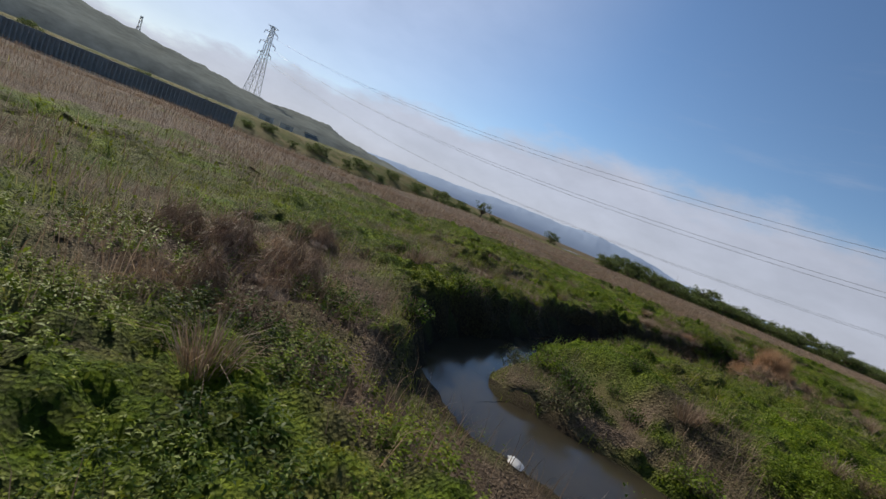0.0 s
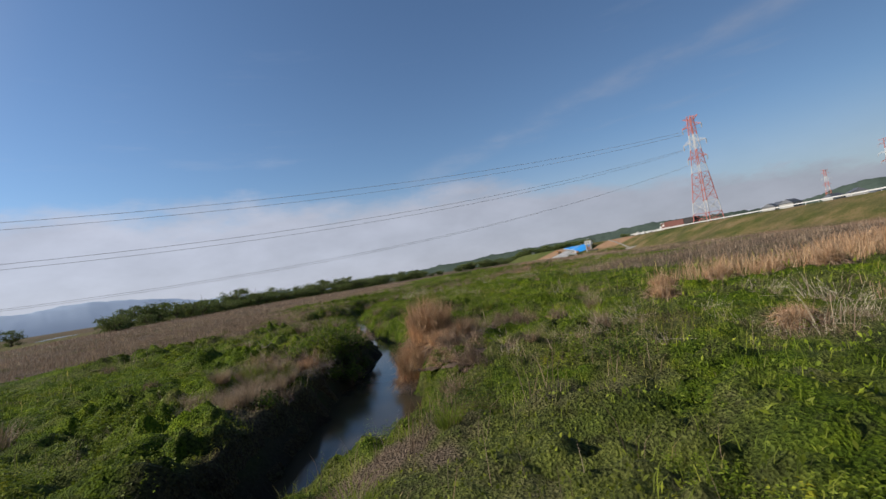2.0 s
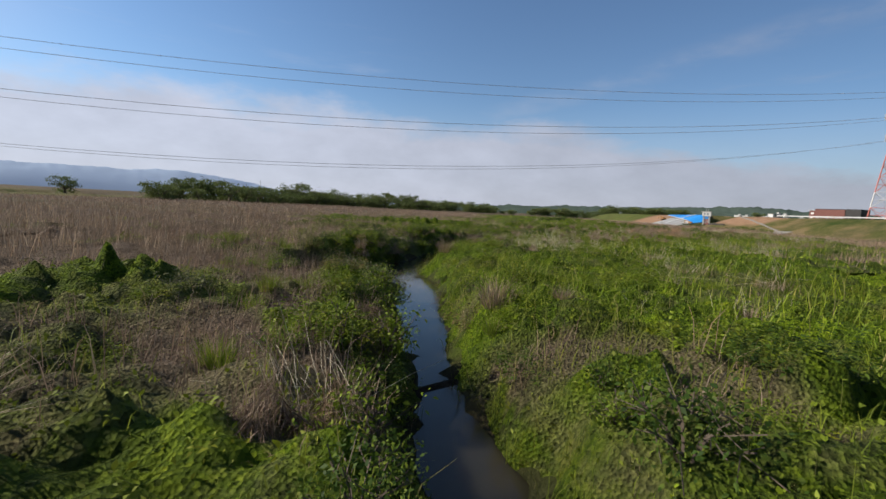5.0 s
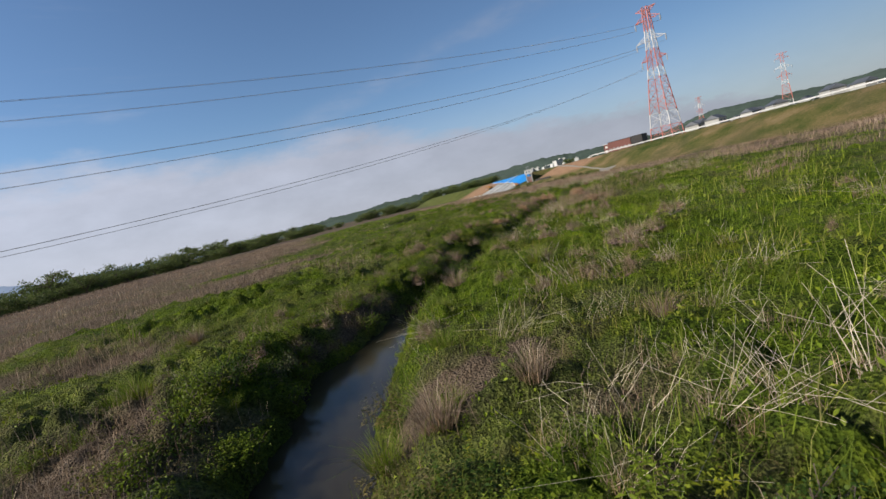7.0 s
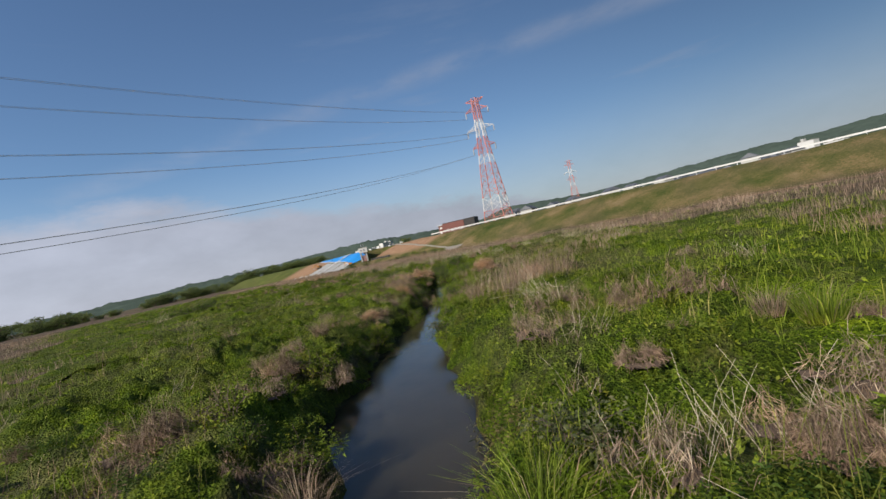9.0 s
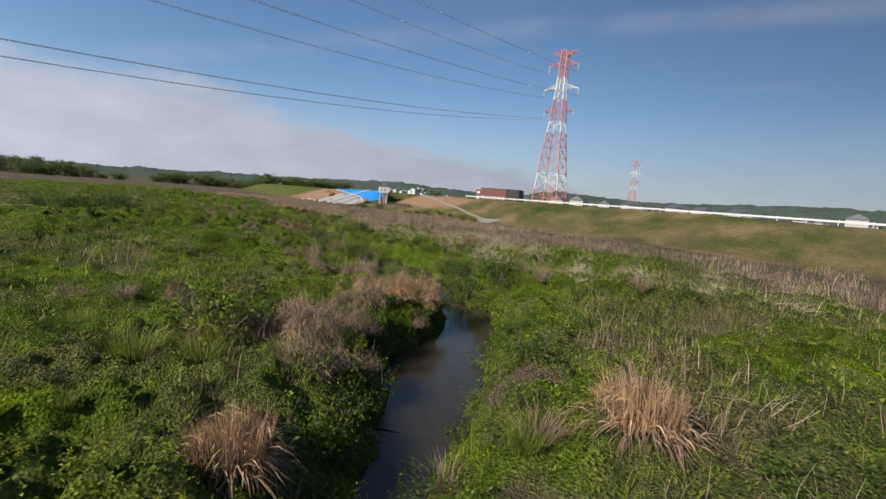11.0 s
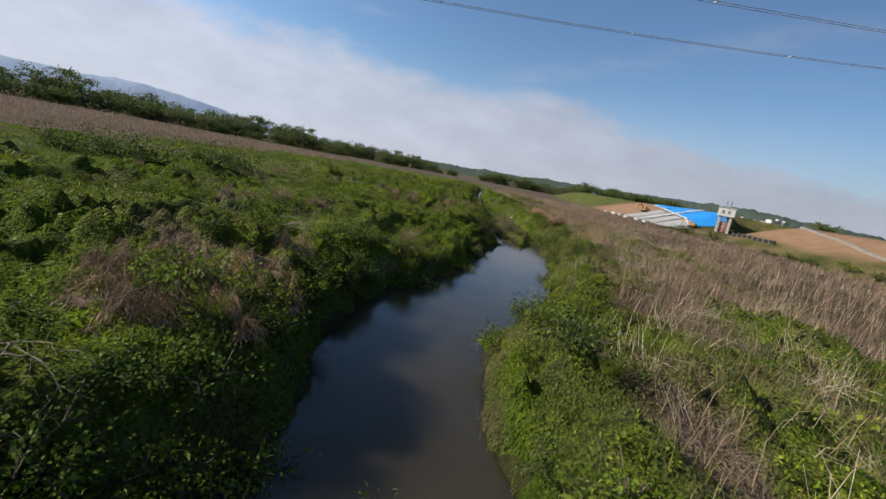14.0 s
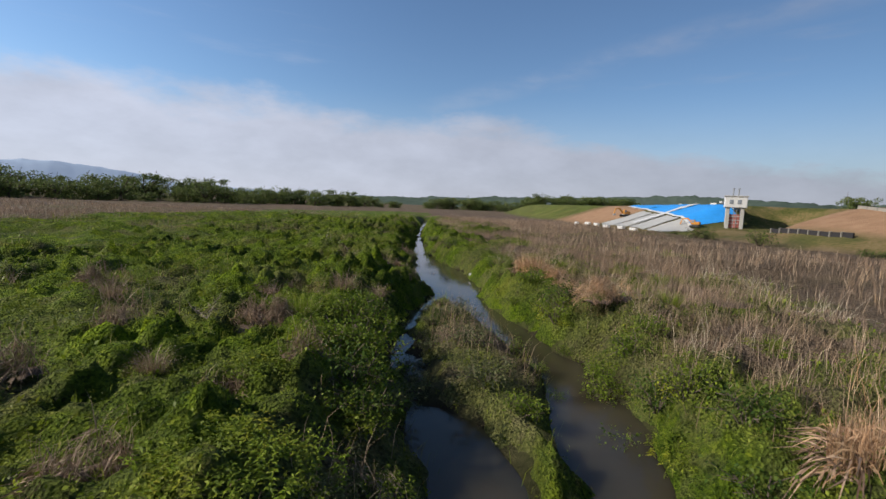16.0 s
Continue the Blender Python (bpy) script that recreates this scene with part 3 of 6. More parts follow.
def build_canopy():
    """The closed surface of the low growth, lump by lump, finer near the water."""
    made, dries, mud_shades = [], [], []
    for step, lo, hi, sink in ((0.18, -0.35, 8.3, 0.0), (0.34, 7.3, 21, 0.04), (0.75, 19.5, 70, 0.0)):
        xs, ys = np.arange(-88, 72, step), np.arange(-12, 290, step)
        X, Y = np.meshgrid(xs, ys)
        i = np.clip((X + 90).astype(int), 0, 180)
        j = np.clip((Y + 60).astype(int), 0, 460)
        rough = CHART[0][j, i]
        near = (rough > lo - 2.5) & (rough < hi + 2.5) & (X < crest_x(Y) - 18)
        x, y = X[near], Y[near]
        x, y = x + (lattice(x * 50, y * 50, 1) - 0.5) * step * 0.5, y + (lattice(x * 50, y * 50, 2) - 0.5) * step * 0.5
        gap, side = stream_gap(x, y)
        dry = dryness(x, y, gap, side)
        z = ground_z(x, y, gap, side) - 0.03 - sink + canopy(x, y, gap, dry, side)
        # bare earth and painted shade together, only on the steep west face
        mud_shade = np.maximum(1 - smooth(gap, 0.5, 1.2), 2.5 * lowland(x, y) * (1 - lowland(x, y))) * steep(y, side)
        number = np.full(X.shape, -1)
        number[near] = np.arange(len(x))
        inside = np.zeros(X.shape, bool)
        inside[near] = (gap > lo) & (gap < hi)
        cell = inside[:-1, :-1] & (number[1:, :-1] >= 0) & (number[:-1, 1:] >= 0) & (number[1:, 1:] >= 0)
        f = np.stack([number[:-1, :-1][cell], number[:-1, 1:][cell], number[1:, 1:][cell], number[1:, :-1][cell]], 1)
        made.append((np.stack([x, y, z], 1), f))
        dries.append(dry)
        mud_shades.append(mud_shade)
    v, f = joined(made)
    used = np.zeros(len(v), bool)
    used[f.ravel()] = True
    index = np.cumsum(used) - 1
    me = mesh_from("low_growth", v[used], index[f], CANOPY)
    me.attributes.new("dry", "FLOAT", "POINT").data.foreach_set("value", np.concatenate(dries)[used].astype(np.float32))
    me.attributes.new("mud_shade", "FLOAT", "POINT").data.foreach_set("value", np.concatenate(mud_shades)[used].astype(np.float32))
    tagged(new("low_growth", me), "close lumpy carpet of green herbs and dead grass", "herbs", kind="stuff")


def scatter(rng, per, lo, hi, x0=-72, x1=72, y0=-14, y1=300):
    """Random places, per square metre, between two distances from the water."""
    n = int(per * (x1 - x0) * (y1 - y0))
    x, y = rng.uniform(x0, x1, n), rng.uniform(y0, y1, n)
    i, j = np.clip((x + 90).astype(int), 0, 180), np.clip((y + 60).astype(int), 0, 460)
    rough = np.where(np.abs(x) < 89, CHART[0][j, i], np.abs(x + 2) - 14)
    on = (rough > lo - 2.5) & (rough < hi + 2.5) & (x - crest_x(y) < -24.5)
    x, y = x[on], y[on]
    gap, side = stream_gap(x, y)
    gap = np.where(gap > 900, np.abs(x + 2) - 14, gap)
    dry = dryness(x, y, gap, side)
    on = (gap > lo) & (gap < hi)
    return x[on], y[on], gap[on], side[on], dry[on]


def build_herbs():
    rng = np.random.default_rng(3)
    made = []
    for lo, hi, per, size, slim in ((0.0, 6, 50, 0.095, 0.42), (6, 12, 17, 0.14, 0.34), (12, 22, 8, 0.20, 0.28), (22, 50, 1.5, 0.30, 0.25)):
        x, y, gap, side, dry = scatter(rng, per, lo, hi)
        on = (dry < rng.uniform(0.25, 0.95, len(x))) & (gap > 0.7 * steep(y, side)) & (domes(x, y, 1.05, 91, 0.80) + 0.6 * domes(x, y, 0.55, 95, 0.82) > rng.uniform(0.0, 0.75, len(x)))
        x, y, gap, side, dry = x[on], y[on], gap[on], side[on], dry[on]
        n = len(x)
        over = canopy(x, y, gap, dry, side)
        e = 0.1
        out = unit(np.stack([over - canopy(x + e, y, gap, dry, side), over - canopy(x, y + e, gap, dry, side), np.full(n, e * 0.9)], 1))
        z = ground_z(x, y, gap, side) + over - 0.05
        way = out + [0, 0, 0.5] + rng.normal(size=(n, 3)) * [0.55, 0.55, 0.3]
        L = size * rng.uniform(0.5, 1.5, n)
        made.append(kites(rng, np.stack([x, y, z], 1), way, L, L * slim * rng.uniform(0.7, 1.4, n), 0.2))
    for lo, hi, per, tall, size in ((0.1, 6, 6, 0.28, 0.075), (6, 12, 2.0, 0.32, 0.085), (12, 20, 0.8, 0.36, 0.12)):
        x, y, gap, side, dry = scatter(rng, per, lo, hi)
        on = (gap > 0.5 * steep(y, side)) & (dry < rng.uniform(0.3, 1.0, len(x))) & (domes(x, y, 1.05, 91, 0.80) + domes(x, y, 0.55, 95, 0.82) > rng.uniform(0.35, 1.25, len(x)))
        x, y, gap, side, dry = x[on], y[on], gap[on], side[on], dry[on]
        n, each = len(x), 8
        foot = ground_z(x, y, gap, side) + canopy(x, y, gap, dry, side) - 0.05
        h = tall * rng.uniform(0.5, 1.5, n) * (0.4 + 1.2 * fbm(x, y, 2.5, 69))
        lean = rng.normal(size=(n, 2)) * 0.22
        u = np.tile(np.linspace(0.15, 1.0, each), (n, 1)) + rng.normal(size=(n, each)) * 0.05
        turn = rng.uniform(0, 6.28, (n, 1)) + np.arange(each) * 2.4
        base = np.stack([x[:, None] + lean[:, :1] * h[:, None] * u, y[:, None] + lean[:, 1:] * h[:, None] * u, foot[:, None] + h[:, None] * u], -1).reshape(-1, 3)
        way = np.stack([np.cos(turn), np.sin(turn), 0.15 + 0.9 * np.clip(u - 0.4, 0, 1)], -1).reshape(-1, 3)
        L = size * rng.uniform(0.7, 1.4, n * each) * (1.25 - 0.6 * np.clip(u, 0, 1)).ravel()
        made.append(kites(rng, base, way, L, L * rng.uniform(0.25, 0.42, n * each), 0.35, np.tile([0.0, 0.0, 1.0], (n * each, 1)), 0.7))
    tagged(new("meadow_herbs", mesh_from("meadow_herbs", *joined(made), HERB)), "lush green leaves of low herbs in rounded tussocks", "herbs", kind="stuff")


def build_blades():
    rng = np.random.default_rng(4)
    made = []
    for lo, hi, per, tall, wide in ((0.0, 6, 26, 0.42, 0.012), (6, 12, 12, 0.42, 0.020), (12, 22, 5, 0.45, 0.03), (22, 50, 0.8, 0.5, 0.055)):
        x, y, gap, side, dry = scatter(rng, per, lo, hi)
        on = (vnoise(x, y, 0.7, 71) * 0.6 + vnoise(x, y, 3.0, 72) * 0.6 > np.where(side < 0, 0.62, 0.50)) & (dry < 0.85) & (gap > 0.6 * steep(y, side))
        x, y, gap, side, dry = x[on], y[on], gap[on], side[on], dry[on]
        n = len(x)
        lean = np.stack([rng.normal(0.12, 0.32, n), rng.normal(0, 0.32, n), np.zeros(n)], 1)
        z = ground_z(x, y, gap, side) + canopy(x, y, gap, dry, side) * 0.8 - 0.06
        made.append(spikes(rng, np.stack([x, y, z], 1), lean, tall * rng.uniform(0.4, 1.3, n) * (0.5 + vnoise(x, y, 1.4, 73)) * (1 + 0.7 * ((side > 0) & (y > 55) & (y < 112))), wide * rng.uniform(0.7, 1.3, n)))
    tagged(new("meadow_grass", mesh_from("meadow_grass", *joined(made), BLADE)), "fresh green grass blades with a few dry ones", "grass", kind="stuff")


def build_straw():
    rng = np.random.default_rng(5)
    made = []
    for lo, hi, per, tall, wide in ((0.5, 12, 30, 0.8, 0.011), (12, 32, 10, 0.9, 0.022), (32, 80, 3.4, 0.8, 0.034), (80, 150, 0.9, 0.9, 0.07)):
        x0, x1 = (-72, 72) if lo < 32 else (-150, 80)
        x, y, gap, side, dry = scatter(rng, per, lo, hi, x0, x1, -30, 320)
        thin = vnoise(x, y, 0.8, 81) * 0.5 + vnoise(x, y, 4.0, 82) * 0.5
        on = (thin > 0.42) & (dry > rng.uniform(0.25, 0.9, len(x)))
        x, y, gap, side, dry = x[on], y[on], gap[on], side[on], dry[on]
        n = len(x)
        lean = np.stack([rng.normal(0.1, 0.25, n), rng.normal(0, 0.25, n), np.zeros(n)], 1)
        tall = tall * (0.55 + 0.9 * fbm(x, y, 9, 85)) * np.where((side > 0) & (y > 148), 1.05, 1.0)
        made.append(spikes(rng, np.stack([x, y, ground_z(x, y, gap, side) - 0.05 + 0.75 * canopy(x, y, gap, dry, side)], 1), lean, tall * rng.uniform(0.4, 1.4, n), wide * rng.uniform(0.7, 1.4, n)))
    tagged(new("dry_grass", mesh_from("dry_grass", *joined(made), STRAW)), "tall dead straw-coloured grass standing in belts", "dry grass", kind="stuff")


def build_belt(name, seed, beds, mat, label, category):
    """Dense belts of tall dead stems; beds: centre, half sizes, turn, density, height, width."""
    rng = np.random.default_rng(seed)
    made = []
    for cx, cy, rx, ry, turn, per, tall, wide in beds:
        n = int(per * 4 * rx * ry)
        u, v = rng.uniform(-1, 1, n), rng.uniform(-1, 1, n)
        on = u**2 + v**2 < rng.uniform(0.45, 1, n)
        u, v = u[on] * rx, v[on] * ry
        c, s = math.cos(radians(turn)), math.sin(radians(turn))
        x, y = cx + u * c - v * s, cy + u * s + v * c
        on = 0.5 * fbm(x, y, 2.4, 87) + 0.5 * vnoise(x, y, 0.7, 88) > rng.uniform(0.36, 0.56, len(x))
        x, y = x[on], y[on]
        gap, side = stream_gap(x, y)
        on = gap > 0.8
        x, y, gap, side = x[on], y[on], gap[on], side[on]
        n = len(x)
        over = canopy(x, y, gap, dryness(x, y, gap, side), side)
        lean = np.stack([rng.normal(0.14, 0.32, n), rng.normal(0, 0.32, n), np.zeros(n)], 1)
        made.append(spikes(rng, np.stack([x, y, ground_z(x, y, gap, side) - 0.05 + 0.7 * over], 1), lean, tall * rng.uniform(0.45, 1.25, n), wide * rng.uniform(0.7, 1.3, n)))
    tagged(new(name, mesh_from(name, *joined(made), mat)), label, category, kind="stuff")


build_canopy()
build_herbs()
build_blades()
build_straw()
build_belt("reed_belt", 6, ((13, 50, 12, 5, 10, 26, 1.35, 0.03), (32, 62, 14, 5, 25, 12, 1.3, 0.05), (3.5, 31, 4.5, 2.2, 60, 14, 0.8, 0.02), (25.6, 199, 1.6, 5, -20, 40, 1.2, 0.010)), REED, "tall dead golden reeds standing in dense belts", "reeds")
build_belt("straw_belt", 7, ((28.2, 197, 4.8, 19, 4, 30, 1.0, 0.010), (30, 224, 6.5, 16, -4, 20, 1.0, 0.014), (28, 166, 4.5, 16, 3, 14, 1.0, 0.012), (25.4, 184, 2.2, 7, 0, 24, 0.9, 0.010), (4, 121.5, 6, 2.4, 14, 60, 1.8, 0.014), (20, 127, 12, 3, 24, 16, 1.0, 0.02), (14, 108, 9, 2.5, 35, 14, 0.9, 0.02)), STRAW, "bleached grey-brown dead grass standing in wispy belts", "dry grass")


# ---------------------------------------------------------------- builders for made things
def prisms(bars, sides=4):
    """Verts and faces of straight bars, each (start, end, thickness), closed at both ends."""
    v, f, at = [], [], 0
    for a, b, r in bars:
        a, b = Vector(a), Vector(b)
        d = (b - a).normalized()
        s = d.cross(Vector((0, 0, 1)) if abs(d.z) < 0.9 else Vector((1, 0, 0))).normalized()
        u = d.cross(s)
        ring = [(s * math.cos(t) + u * math.sin(t)) * r * 0.707 for t in (math.pi / sides + k * 2 * math.pi / sides for k in range(sides))]
        v += [a + o for o in ring] + [b + o for o in ring]
        for k in range(sides):
            f.append((at + k, at + (k + 1) % sides, at + sides + (k + 1) % sides, at + sides + k))
        f += [tuple(at + k for k in range(sides))[::-1], tuple(at + sides + k for k in range(sides))]
        at += 2 * sides
    return v, f


def bar_mesh(name, bars, mat, sides=4):
    v, f = prisms(bars, sides)
    me = bpy.data.meshes.new(name)
    me.from_pydata(v, [], f)
    me.materials.append(mat)
    return me


def tube(name, pts, r, mat, sides=4):
    """One bent rod through the points."""
    p = np.array([[*q] for q in pts])
    d = unit(np.gradient(p, axis=0))
    s = unit(np.cross(d, [0, 0, 1.0]))
    u = np.cross(s, d)
    ring = [s * math.cos(2 * math.pi * k / sides) * r + u * math.sin(2 * math.pi * k / sides) * r for k in range(sides)]
    v = np.stack([p + o for o in ring], 1).reshape(-1, 3)
    n = np.arange(len(p) - 1)[:, None] * sides
    k = np.arange(sides)
    f = np.stack([n + k, n + (k + 1) % sides, n + sides + (k + 1) % sides, n + sides + k], -1).reshape(-1, 4)
    return mesh_from(name, v, f, mat)


def box_bm(sx, sy, sz, at=(0, 0, 0), bevel=0.0):
    """A box that stands on at, with its edges bevelled."""
    bm = bmesh.new()
    bmesh.ops.create_cube(bm, size=1.0, matrix=Matrix.Translation((at[0], at[1], at[2] + sz / 2)) @ Matrix.Diagonal((sx, sy, sz, 1)))
    if bevel:
        bmesh.ops.bevel(bm, geom=bm.edges[:], offset=bevel, segments=1, affect="EDGES")
    return bm


def empty(name, m, label, category, group=""):
    ob = new(name)
    ob.matrix_world = m
    ob.empty_display_size = 0.2
    return tagged(ob, label, category, group)


def floor_at(x, y):
    return float(ground_z([x], [y])[0])


RED = plain("red_paint", (0.52, 0.16, 0.13), 0.55, vary=0.25, scale=3)
WHITE = plain("white_paint", (0.64, 0.64, 0.64), 0.5, vary=0.12, scale=3)
STEEL = plain("galvanised_steel", (0.38, 0.40, 0.42), 0.5, 0.6, vary=0.2, scale=4)
WIRE = plain("conductor", (0.46, 0.48, 0.52), 0.5, 0.3, vary=0.2, scale=1)
CONCRETE = plain("concrete", (0.42, 0.41, 0.39), 0.85, vary=0.22, scale=2.5, relief=0.3)
DARKCONC = plain("stained_concrete", (0.42, 0.41, 0.385), 0.9, vary=0.35, scale=1.2, relief=0.3)
BRICKRED = plain("red_brown_cladding", (0.17, 0.062, 0.052), 0.7, vary=0.2, scale=1.5)
BLACK = plain("dark_cladding", (0.022, 0.020, 0.022), 0.6, vary=0.3, scale=2)
GLASS = plain("window_glass", (0.25, 0.28, 0.32), 0.08, 0.0, vary=0.2, scale=1)
TARP = plain("blue_tarpaulin", (0.030, 0.30, 0.80), 0.45, vary=0.16, scale=1.3, relief=0.5)
SHEET = plain("pale_slab_concrete", (0.42, 0.42, 0.41), 0.6, vary=0.15, scale=1.5, relief=0.4)
EDGING = plain("weathered_concrete", (0.27, 0.25, 0.22), 0.9, vary=0.3, scale=2.5, relief=0.3)
YELLOW = plain("machine_yellow", (0.55, 0.24, 0.035), 0.5, vary=0.2, scale=3)
RUBBER = plain("black_rubber", (0.03, 0.03, 0.03), 0.8, vary=0.3, scale=4)
ROOF = plain("roof_tiles", (0.10, 0.11, 0.13), 0.6, vary=0.3, scale=1.5)
PALE = plain("pale_render", (0.44, 0.44, 0.43), 0.8, vary=0.1, scale=0.7)


# ---------------------------------------------------------------- pylons and their lines
def width_at(h):
    """Half the side of the tower at height h, for a tower 57 m high."""
    return float(np.interp(h, (0, 22, 33, 45, 57), (5.0, 3.1, 2.1, 1.4, 1.0)))


ARMS = ((35.0, 5.6), (43.0, 6.6), (51.5, 5.6), (56.2, 4.6))


def build_pylon(m, bands, label):
    """Square lattice tower: four legs, braced panels in bands of paint, four pairs of arms with insulators."""
    top = empty("transmission_tower", m, label, "pylon", "transmission towers")
    levels = [0, 6, 12, 18, 22, 27, 31, 35, 39, 43, 47, 51.5, 56.8]
    corner = lambda h, k: (width_at(h) * (1, -1, -1, 1)[k], width_at(h) * (1, 1, -1, -1)[k], h)
    for k in range(4):
        part("leg", bar_mesh("leg", [(corner(a, k), corner(b, k), 0.24) for a, b in zip(levels, levels[1:])], bands(28)), None, top)
    for a, b in zip(levels, levels[1:]):
        for k in range(4):
            n = (k + 1) % 4
            bars = [(corner(a, k), corner(b, n), 0.12), (corner(a, n), corner(b, k), 0.12), (corner(b, k), corner(b, n), 0.12), (corner(a, k), corner(b, k), 0.30)]
            if b - a > 4.5:
                mid = (Vector(corner(a, k)) + Vector(corner(b, n)) + Vector(corner(a, n)) + Vector(corner(b, k))) / 4
                bars += [(mid, (Vector(corner(a, k)) + Vector(corner(b, k))) / 2, 0.09), (mid, (Vector(corner(a, n)) + Vector(corner(b, n))) / 2, 0.09)]
            part("braced_panel", bar_mesh("braced_panel", bars, bands((a + b) / 2)), None, top)
    for h, reach in ARMS:
        for s in (-1, 1):
            w = width_at(h)
            tip = (0, s * reach, h)
            bars = [((w, s * w, h), tip, 0.15), ((-w, s * w, h), tip, 0.15), ((w, s * w, h + 1.8 if h < 56 else h - 1.6), tip, 0.16), ((-w, s * w, h + 1.8 if h < 56 else h - 1.6), tip, 0.16)]
            for u in (0.33, 0.66):
                y = s * (w + (reach - w) * u)
                bars += [((w * (1 - u), y, h), (-w * (1 - u), y, h), 0.12), ((0, y, h), (0, s * (w + (reach - w) * (u - 0.33)), h + 1.8 * (1.33 - u) if h < 56 else h - 1.6 * (1.33 - u)), 0.12)]
            arm = part("cross_arm", bar_mesh("cross_arm", bars, bands(h)), None, top)
            if h < 56:
                part("insulator", bar_mesh("insulator", [((0, s * reach, h), (0, s * reach, h - 2.6), 0.30), ((0, s * reach, h - 0.8), (0, s * reach, h - 1.1), 0.5), ((0, s * reach, h - 1.7), (0, s * reach, h - 2.0), 0.5)], WIRE, 6), None, arm, "dark string of insulators")
    return top


def paint_bands(h):
    return RED if h < 4 or 13 < h < 25 or 32 < h < 38 or h > 46 else WHITE


TOWER_EAST, TOWER_WEST = Vector((126.5, 248.5, 6.0)), Vector((-404, 48, 15.5))
span = TOWER_WEST - TOWER_EAST
LINE_YAW = math.degrees(math.atan2(span.y, span.x))
tower = build_pylon(pose(*TOWER_EAST, 0, 0, LINE_YAW), paint_bands, "tall red and white banded lattice transmission tower beyond the levee")
for x, y, z, size, yaw in ((341, 363, 2, 0.82, 40), (545, 655, 4, 0.98, 40)):
    far = copy_thing(tower, pose(x, y, floor_at(x, y) - 0.3, 0, 0, yaw))
    far.scale = (size, size, size)
    far["label"] = "red and white lattice transmission tower far off over the town"
grey = build_pylon(pose(*TOWER_WEST, 0, 0, LINE_YAW), lambda h: STEEL, "grey steel lattice transmission tower on the wooded hillside")
far = copy_thing(grey, pose(-897, -69, floor_at(-897, -69) - 0.3, 0, 0, 80))
far.scale = (1.3, 1.3, 1.3)

for n, ((h, reach), sag) in enumerate(zip(ARMS[:3], (31, 26.5, 23))):
    for s in (-1, 1):
        side = Vector((-span.y, span.x, 0)).normalized() * s * reach
        a, b = TOWER_EAST + side + Vector((0, 0, h - 2.6)), TOWER_WEST + side + Vector((0, 0, h - 2.6))
        line = empty("power_line", Matrix(), "dark sagging power line strung between the transmission towers", "power line", "overhead power lines")
        off = side.normalized()
        for w in (-0.24, 0.24):
            pts = [a.lerp(b, u) + off * w - Vector((0, 0, 4 * sag * u * (1 - u))) for u in np.linspace(0, 1, 41)]
            part("conductor", tube("conductor", pts, 0.030, WIRE), None, line)
        pts = [a.lerp(b, u) - Vector((0, 0, 4 * sag * u * (1 - u))) for u in np.linspace(0.03, 0.97, 26)]
        part("spacer", bar_mesh("spacer", [(p - off * 0.26, p + off * 0.26, 0.1) for p in pts], STEEL, 4), None, line)


# ---------------------------------------------------------------- levee top: rail, building, sluice tower
def build_rail():
    """Posts with white boards between them, butted end to end."""
    ys = np.arange(-64, 243, 4.0)
    rail = empty("guard_rail", Matrix(), "long white boarded guard rail along the crest of the levee", "guard rail")
    x = crest_x(ys) + 0.4
    z = CREST_Z - 0.06
    post = bar_mesh("post", [((0, 0, -0.1), (0, 0, 0.80), 0.10)], WHITE)
    for a, b in zip(x, ys):
        ob = part("post", post, None, rail)
        ob.location = (a, b, z)
    board = bpy.data.meshes.new("board")
    bm = box_bm(0.05, 3.96, 0.32, (0, 0, 0), 0.01)
    bm.to_mesh(board)
    bm.free()
    for a, b, c, d in zip(x, ys, x[1:], ys[1:]):
        ob = part("board", board, WHITE, rail)
        ob.location, ob.rotation_euler = ((a + c) / 2 - 0.12, (b + d) / 2, z + 0.38), (0, 0, math.atan2(a - c, d - b))


def build_site_building():
    m = pose(125.7, 279.4, 6.0, 0, 0, math.degrees(math.atan2(-15.8, 10.1)))
    b = empty("site_building", m, "two-storey red-brown and black clad site building behind the levee", "building")
    part("red_wing", box_bm(11.5, 8, 5.6, (-1.2, 4, 0), 0.05), BRICKRED, b, "red-brown clad wing")
    part("black_wing", box_bm(5.6, 7.6, 5.9, (7.4, 4, 0), 0.05), BLACK, b, "black clad wing")
    part("stair_block", box_bm(2.6, 6, 5.0, (-8.4, 4, 0), 0.05), BRICKRED, b)
    part("roof_slab", box_bm(3.4, 6.8, 0.22, (-8.4, 4, 5.0), 0.04), WHITE, b, "pale overhanging roof slab")
    part("parapet", box_bm(11.7, 8.2, 0.22, (-1.2, 4, 5.6), 0.03), BLACK, b)
    part("door", box_bm(1.1, 0.12, 2.1, (-8.6, 1.0, 0.1), 0.02), WHITE, b, "white door")
    for k in range(6):
        w = part("window", box_bm(1.0, 0.14, 1.1, (-6.0 + 1.9 * k, -0.02, 1.3), 0.02), WHITE, b, "small white-framed window")
        part("pane", box_bm(0.76, 0.06, 0.86, (-6.0 + 1.9 * k, -0.09, 1.42), 0.01), GLASS, w)
    part("window", box_bm(1.3, 0.14, 1.0, (-8.4, 0.98, 3.2), 0.02), WHITE, b)


